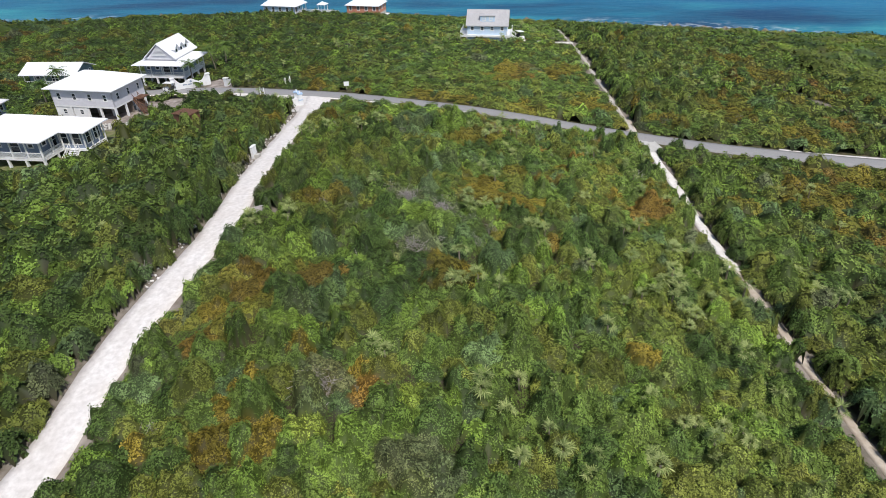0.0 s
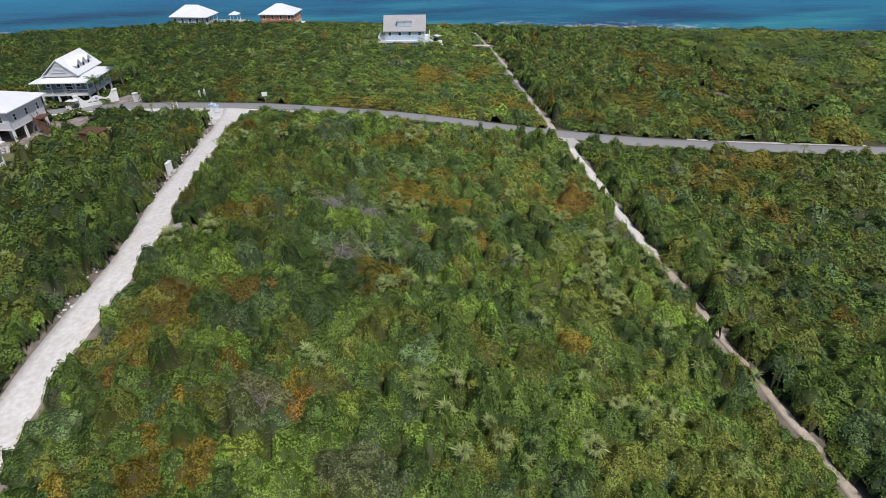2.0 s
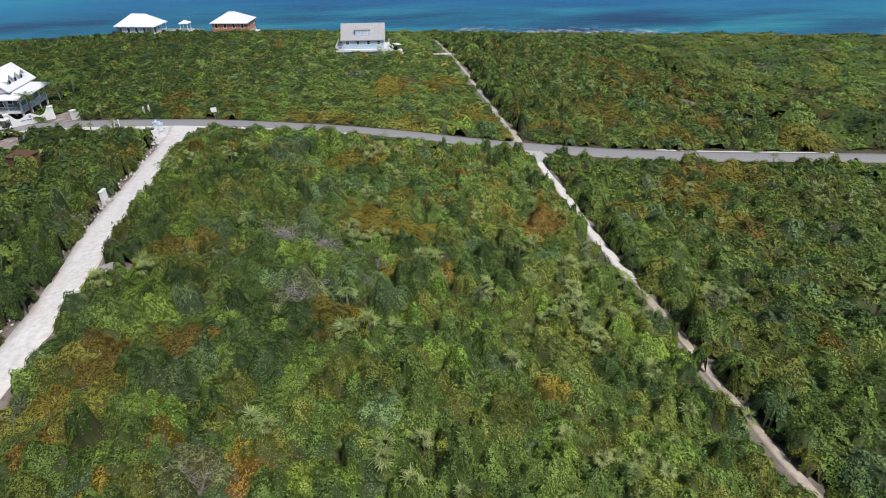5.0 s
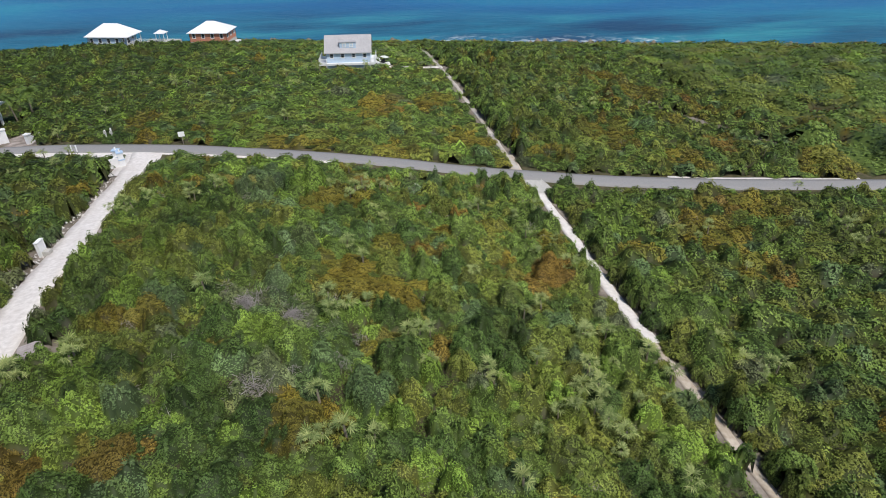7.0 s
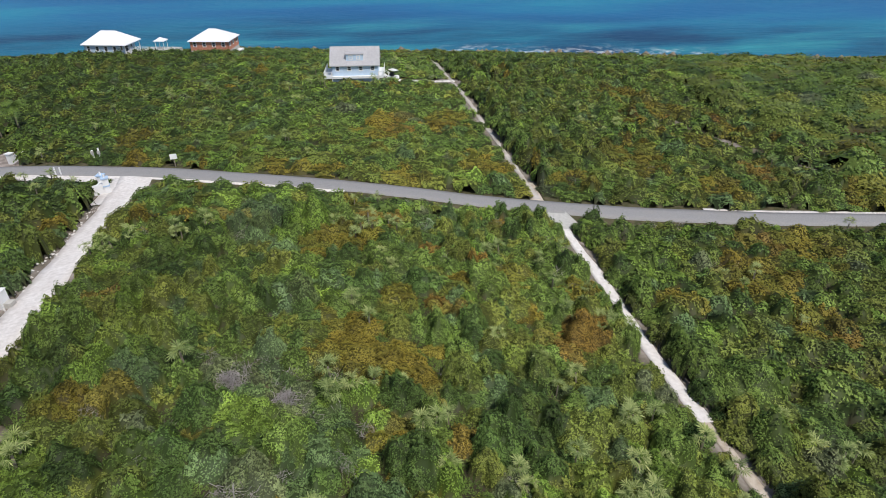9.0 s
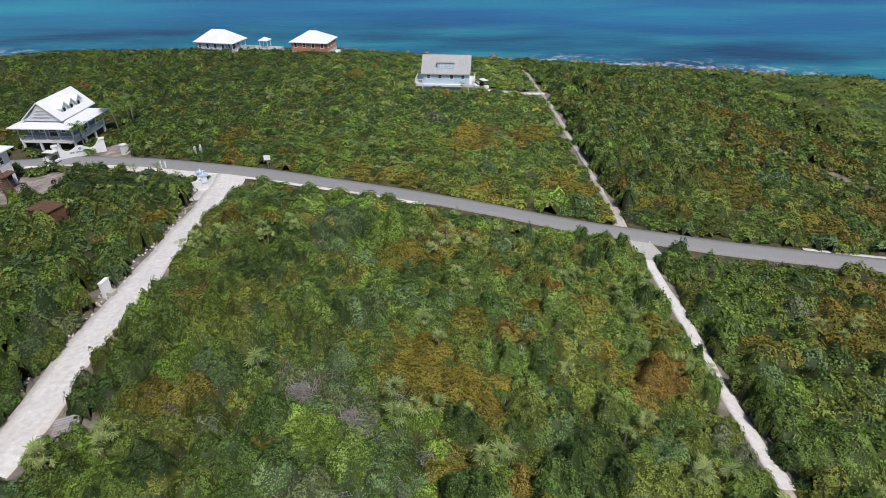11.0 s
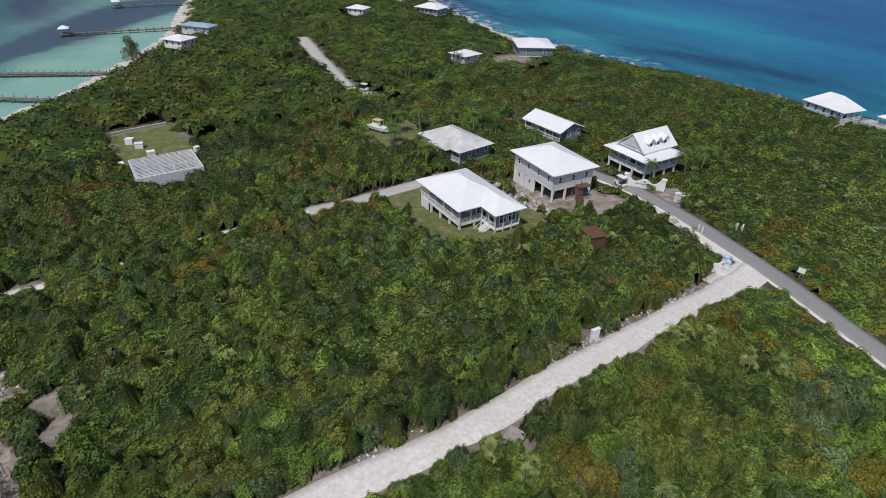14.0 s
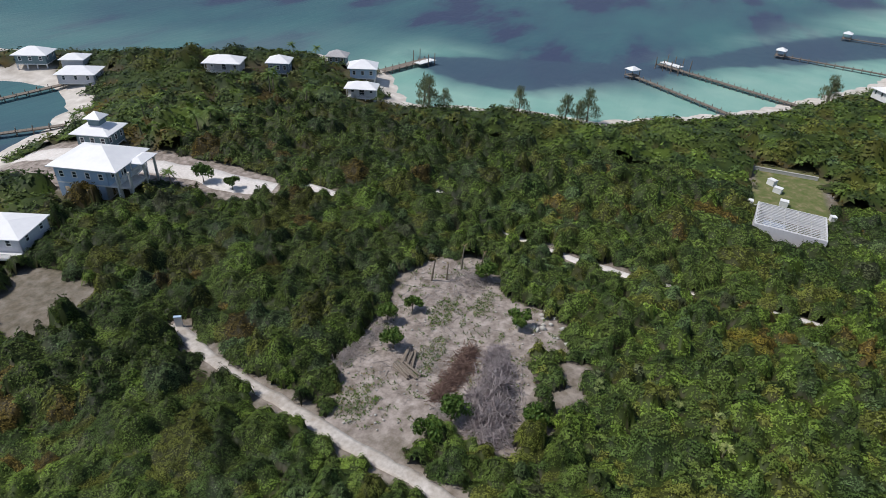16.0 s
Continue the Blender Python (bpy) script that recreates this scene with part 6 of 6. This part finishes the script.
# Weeds, rocks and dead brush in the clearing
_n = 16000
_x, _y = RNG.uniform(-76, -32, _n * 3), RNG.uniform(-12, 19, _n * 3)
_ok = inside(_x, _y, CLEARING) & (((np.minimum.reduce([np.hypot((_x - a) / c, (_y - b) / d) for a, b, c, d in ((-58.2, 0.8, 3.6, 1.7), (-51.0, 3.1, 3.0, 1.4), (-38.5, -1.4, 3.0, 2.6), (-47.6, 3.6, 2.6, 0.9), (-63.5, 5.5, 3.0, 1.5))]) < 0.5 + fbm(_x, _y, 1.5, 72)) & (RNG.random(_n * 3) < 0.85)) | ((fbm(_x, _y, 0.9, 71) > 0.62) & (RNG.random(_n * 3) < 0.55)))
_x, _y = _x[_ok], _y[_ok]
_p = np.stack([_x, _y, land(_x, _y) + 0.03 + 0.28 * RNG.random(len(_x))], -1)
_d = np.array([0, 0, 0.8]) + 0.6 * RNG.normal(size=(len(_x), 3))
_d /= np.linalg.norm(_d, axis=1)[:, None]
_u = np.cross(_d, RNG.normal(size=(len(_x), 3)))
_u /= np.linalg.norm(_u, axis=1)[:, None]
_v, _s = np.cross(_d, _u), RNG.uniform(0.08, 0.19, (len(_x), 1))
_q = np.stack([_p - _u * _s, _p + _v * _s * 0.5, _p + _u * _s, _p - _v * _s * 0.5], 1).reshape(-1, 3)
_tint = np.where(RNG.random((len(_x), 1)) < 0.8, np.array((0.085, 0.140, 0.035)), np.array((0.17, 0.14, 0.07)))
tagged(from_arrays("clearing_weeds", _q, np.arange(len(_q)).reshape(-1, 4), M_LEAF, tint=np.repeat(_tint, 4, 0)), "low weeds spreading over bare coral sand", "weeds", kind="stuff")


def sticks(name, label, centres, n, length, radius, mat, flat, seed, kind="stuff"):
    """A heap of thin sticks: three-sided, lying at random about the centres (x, y, sx, sy, height)."""
    rng = np.random.default_rng(seed)
    v, f = [], []
    pick = rng.integers(0, len(centres), n)
    c = np.array(centres)[pick]
    off = rng.normal(size=(n, 2)) * 0.5
    x, y = c[:, 0] + off[:, 0] * c[:, 2], c[:, 1] + off[:, 1] * c[:, 3]
    h = c[:, 4] * np.exp(-(off ** 2).sum(1) * 1.2) * rng.random(n) ** 0.6
    p = np.stack([x, y, land(x, y) + 0.05 + h], -1)
    d = rng.normal(size=(n, 3)) * np.array([1, 1, flat])
    d /= np.linalg.norm(d, axis=1)[:, None]
    length = length * (0.3 + 1.5 * rng.random((n, 1)) ** 2)
    a, b = p - d * length / 2, p + d * length / 2
    for e in (a, b):
        e[:, 2] = np.maximum(e[:, 2], land(e[:, 0], e[:, 1]) + 0.02)
    u = np.cross(d, [0.3, 0.2, 1.0])
    u /= np.linalg.norm(u, axis=1)[:, None]
    w = np.cross(d, u)
    r = radius * rng.uniform(0.5, 1.4, (n, 1))
    ring = [u * r, (-0.5 * u + 0.87 * w) * r, (-0.5 * u - 0.87 * w) * r]
    verts = np.stack([a + k for k in ring] + [b + 0.5 * k for k in ring], 1).reshape(-1, 3)
    base = np.arange(n)[:, None, None] * 6
    faces = (base + np.array([[0, 1, 4, 3], [1, 2, 5, 4], [2, 0, 3, 5]])[None]).reshape(-1, 4)
    ob = from_arrays(name, verts, faces, mat)
    return tagged(ob, label, "brushwood", kind=kind)


M_REDBRUSH = two_scale("red_brown_brush", [(0.3, (0.14, 0.09, 0.075)), (0.7, (0.26, 0.175, 0.145))], 2.0, 0.4, (0.10, 0.05, 0.04), 0.95)
M_PURPLE = two_scale("purple_grey_twigs", [(0.3, (0.26, 0.22, 0.23)), (0.7, (0.46, 0.41, 0.42))], 1.2, 0.5, (0.11, 0.075, 0.075), 0.95)
sticks("brush_pile", "heap of grey dead branches on bare sand", [(-46.0, 12.9, 2.6, 2.2, 2.6), (-42.6, 14.2, 2.4, 1.8, 2.0), (-49.4, 12.2, 2.6, 2.0, 1.5), (-39.8, 15.0, 2.2, 1.8, 1.0), (-44.2, 11.4, 2.0, 1.2, 1.1), (-52.6, 10.8, 1.8, 1.4, 0.8), (-41.0, 12.4, 1.8, 1.2, 0.8)], 3800, 1.6, 0.048, M_PURPLE, 1.4, 81)
sticks("red_brush_pile", "reddish-brown heap of dead branches on bare sand", [(-51.6, 7.4, 1.8, 1.0, 0.8), (-48.8, 7.6, 2.0, 1.3, 1.0), (-46.2, 7.5, 1.8, 1.2, 0.7), (-43.8, 7.0, 1.4, 0.8, 0.4)], 1700, 1.3, 0.042, M_REDBRUSH, 0.6, 82)
sticks("fallen_sticks", "scattered dead sticks and uprooted stems on sand", [(-62, 0, 9, 6, 0.15), (-68, 1, 4, 4, 0.7), (-48, 2, 5, 5, 0.2), (-69, 2.5, 2, 2, 1.0), (-50, -5.5, 7, 1.0, 0.7), (-45, -6.5, 4, 1.0, 0.7), (-41.5, 8.8, 2, 1.2, 0.5)], 1900, 1.3, 0.03, M_DEAD, 0.25, 83)
sticks("verge_brush", "grey dead brush along the coral drive", [(-25.6, 62, 0.9, 3.0, 0.8), (-47.4, 75.5, 2.4, 1.6, 0.7), (-25.2, 52, 0.6, 3, 0.5), (-26.5, 42, 0.7, 3.5, 0.6), (-3.0, 44.5, 1.7, 1.4, 1.6), (-0.4, 51.4, 1.3, 1.1, 1.6), (-8.8, 29.0, 1.6, 1.4, 1.5), (-4.2, 53.6, 1.4, 1.2, 1.5)], 3200, 0.8, 0.018, M_DEAD, 0.8, 84)


def logs(x, y, turn):
    t = thing("log_heap", "heap of cut grey logs on bare sand", "logs", pose(x, y, float(land(x, y)), 0, 0, turn))
    rng = random.Random(4)
    for i in range(9):
        z = 0.16 + 0.26 * (i // 4)
        part("log", tube(bmesh.new(), (-1.5 + rng.uniform(-0.5, 0.5), -0.7 + 0.36 * (i % 4) + 0.15 * (i // 4), z), (1.5 + rng.uniform(-0.4, 0.6), -0.7 + 0.36 * (i % 4) + rng.uniform(-0.3, 0.3), z), 0.17, 0.13, 8), M_WOOD, t)


logs(-45.8, 1.8, 65)
logs(-47.8, 1.2, 15)


def rocks(name, label, n, area, size, seed, mat):
    """Loose angular stones, half sunk."""
    rng = np.random.default_rng(seed)
    xs, ys = [p[0] for p in area], [p[1] for p in area]
    x, y = rng.uniform(min(xs), max(xs), n * 3), rng.uniform(min(ys), max(ys), n * 3)
    ok = inside(x, y, area)
    x, y = x[ok][:n], y[ok][:n]
    n = len(x)
    s = size * rng.uniform(0.4, 1.5, (n, 1, 1)) ** 1.5
    base = np.array([(1, 0, 0), (0, 1, 0), (-1, 0, 0), (0, -1, 0), (0, 0, 0.8), (0, 0, -0.6)])[None] * rng.uniform(0.6, 1.3, (n, 6, 1)) * s
    v = base + np.stack([x, y, land(x, y) + 0.1], -1)[:, None]
    tri = np.array([(0, 1, 4), (1, 2, 4), (2, 3, 4), (3, 0, 4), (1, 0, 5), (2, 1, 5), (3, 2, 5), (0, 3, 5)])
    f = (np.arange(n)[:, None, None] * 6 + tri[None]).reshape(-1, 3)
    return tagged(from_arrays(name, v.reshape(-1, 3), f, mat), label, "rocks", kind="stuff")


rocks("loose_stones", "loose pale stones on the cleared sand", 420, CLEARING, 0.11, 91, M_CONCRETE)
rocks("yard_rubble", "rubble and stones round the grey house", 220, [(-71, 93.5), (-53, 92.5), (-52, 95.5), (-70, 96.5)], 0.3, 92, M_CONCRETE)
rocks("white_boulders", "pale boulders dumped at the clearing's edge", 16, [(-66, 14), (-61, 18.5), (-57, 19), (-61, 13)], 0.38, 93, M_CONCRETE)
rocks("scrub_stones", "pale stones showing among the scrub", 14, [(10, 80), (14, 80), (14, 84), (10, 84)], 0.5, 94, M_CONCRETE)
rocks("shore_rocks", "jagged dark limestone along the ocean shore", 900, [(-100, 213), (-22, 212), (10, 204), (35, 197), (75, 186), (124, 172), (167, 162), (169, 168), (124, 179), (75, 193), (35, 204), (10, 211), (-22, 219), (-100, 220)], 0.9, 95, M_ROCK)

# Leafless grey shrubs among the green
_dead = [(x + 0.3 * i, y - 0.4 * i) for x, y, r in BARES for i in (-1, 1)] + [(x, y) for x, y, r in SILVERS] + scatter(30, -20, 28, 24, 92, 61, 6, 0.5, 1.0) + scatter(14, -55, -28, 25, 95, 62, 7, 0.55, 1.0) + scatter(16, 33, 60, 45, 110, 63, 8, 0.5, 1.0)
sticks("dead_shrubs", "leafless grey shrubs standing among green scrub", [(x, y, 0.75, 0.75, 1.35) for x, y in _dead], 4600, 0.5, 0.012, M_DEAD, 1.6, 85)
rocks("drive_stones", "small pale stones along the coral drive", 260, [(-26.2, 40), (-24.6, 40), (-23.9, 66), (-24.2, 92), (-25.4, 92), (-25.2, 66)], 0.12, 96, M_SAND)
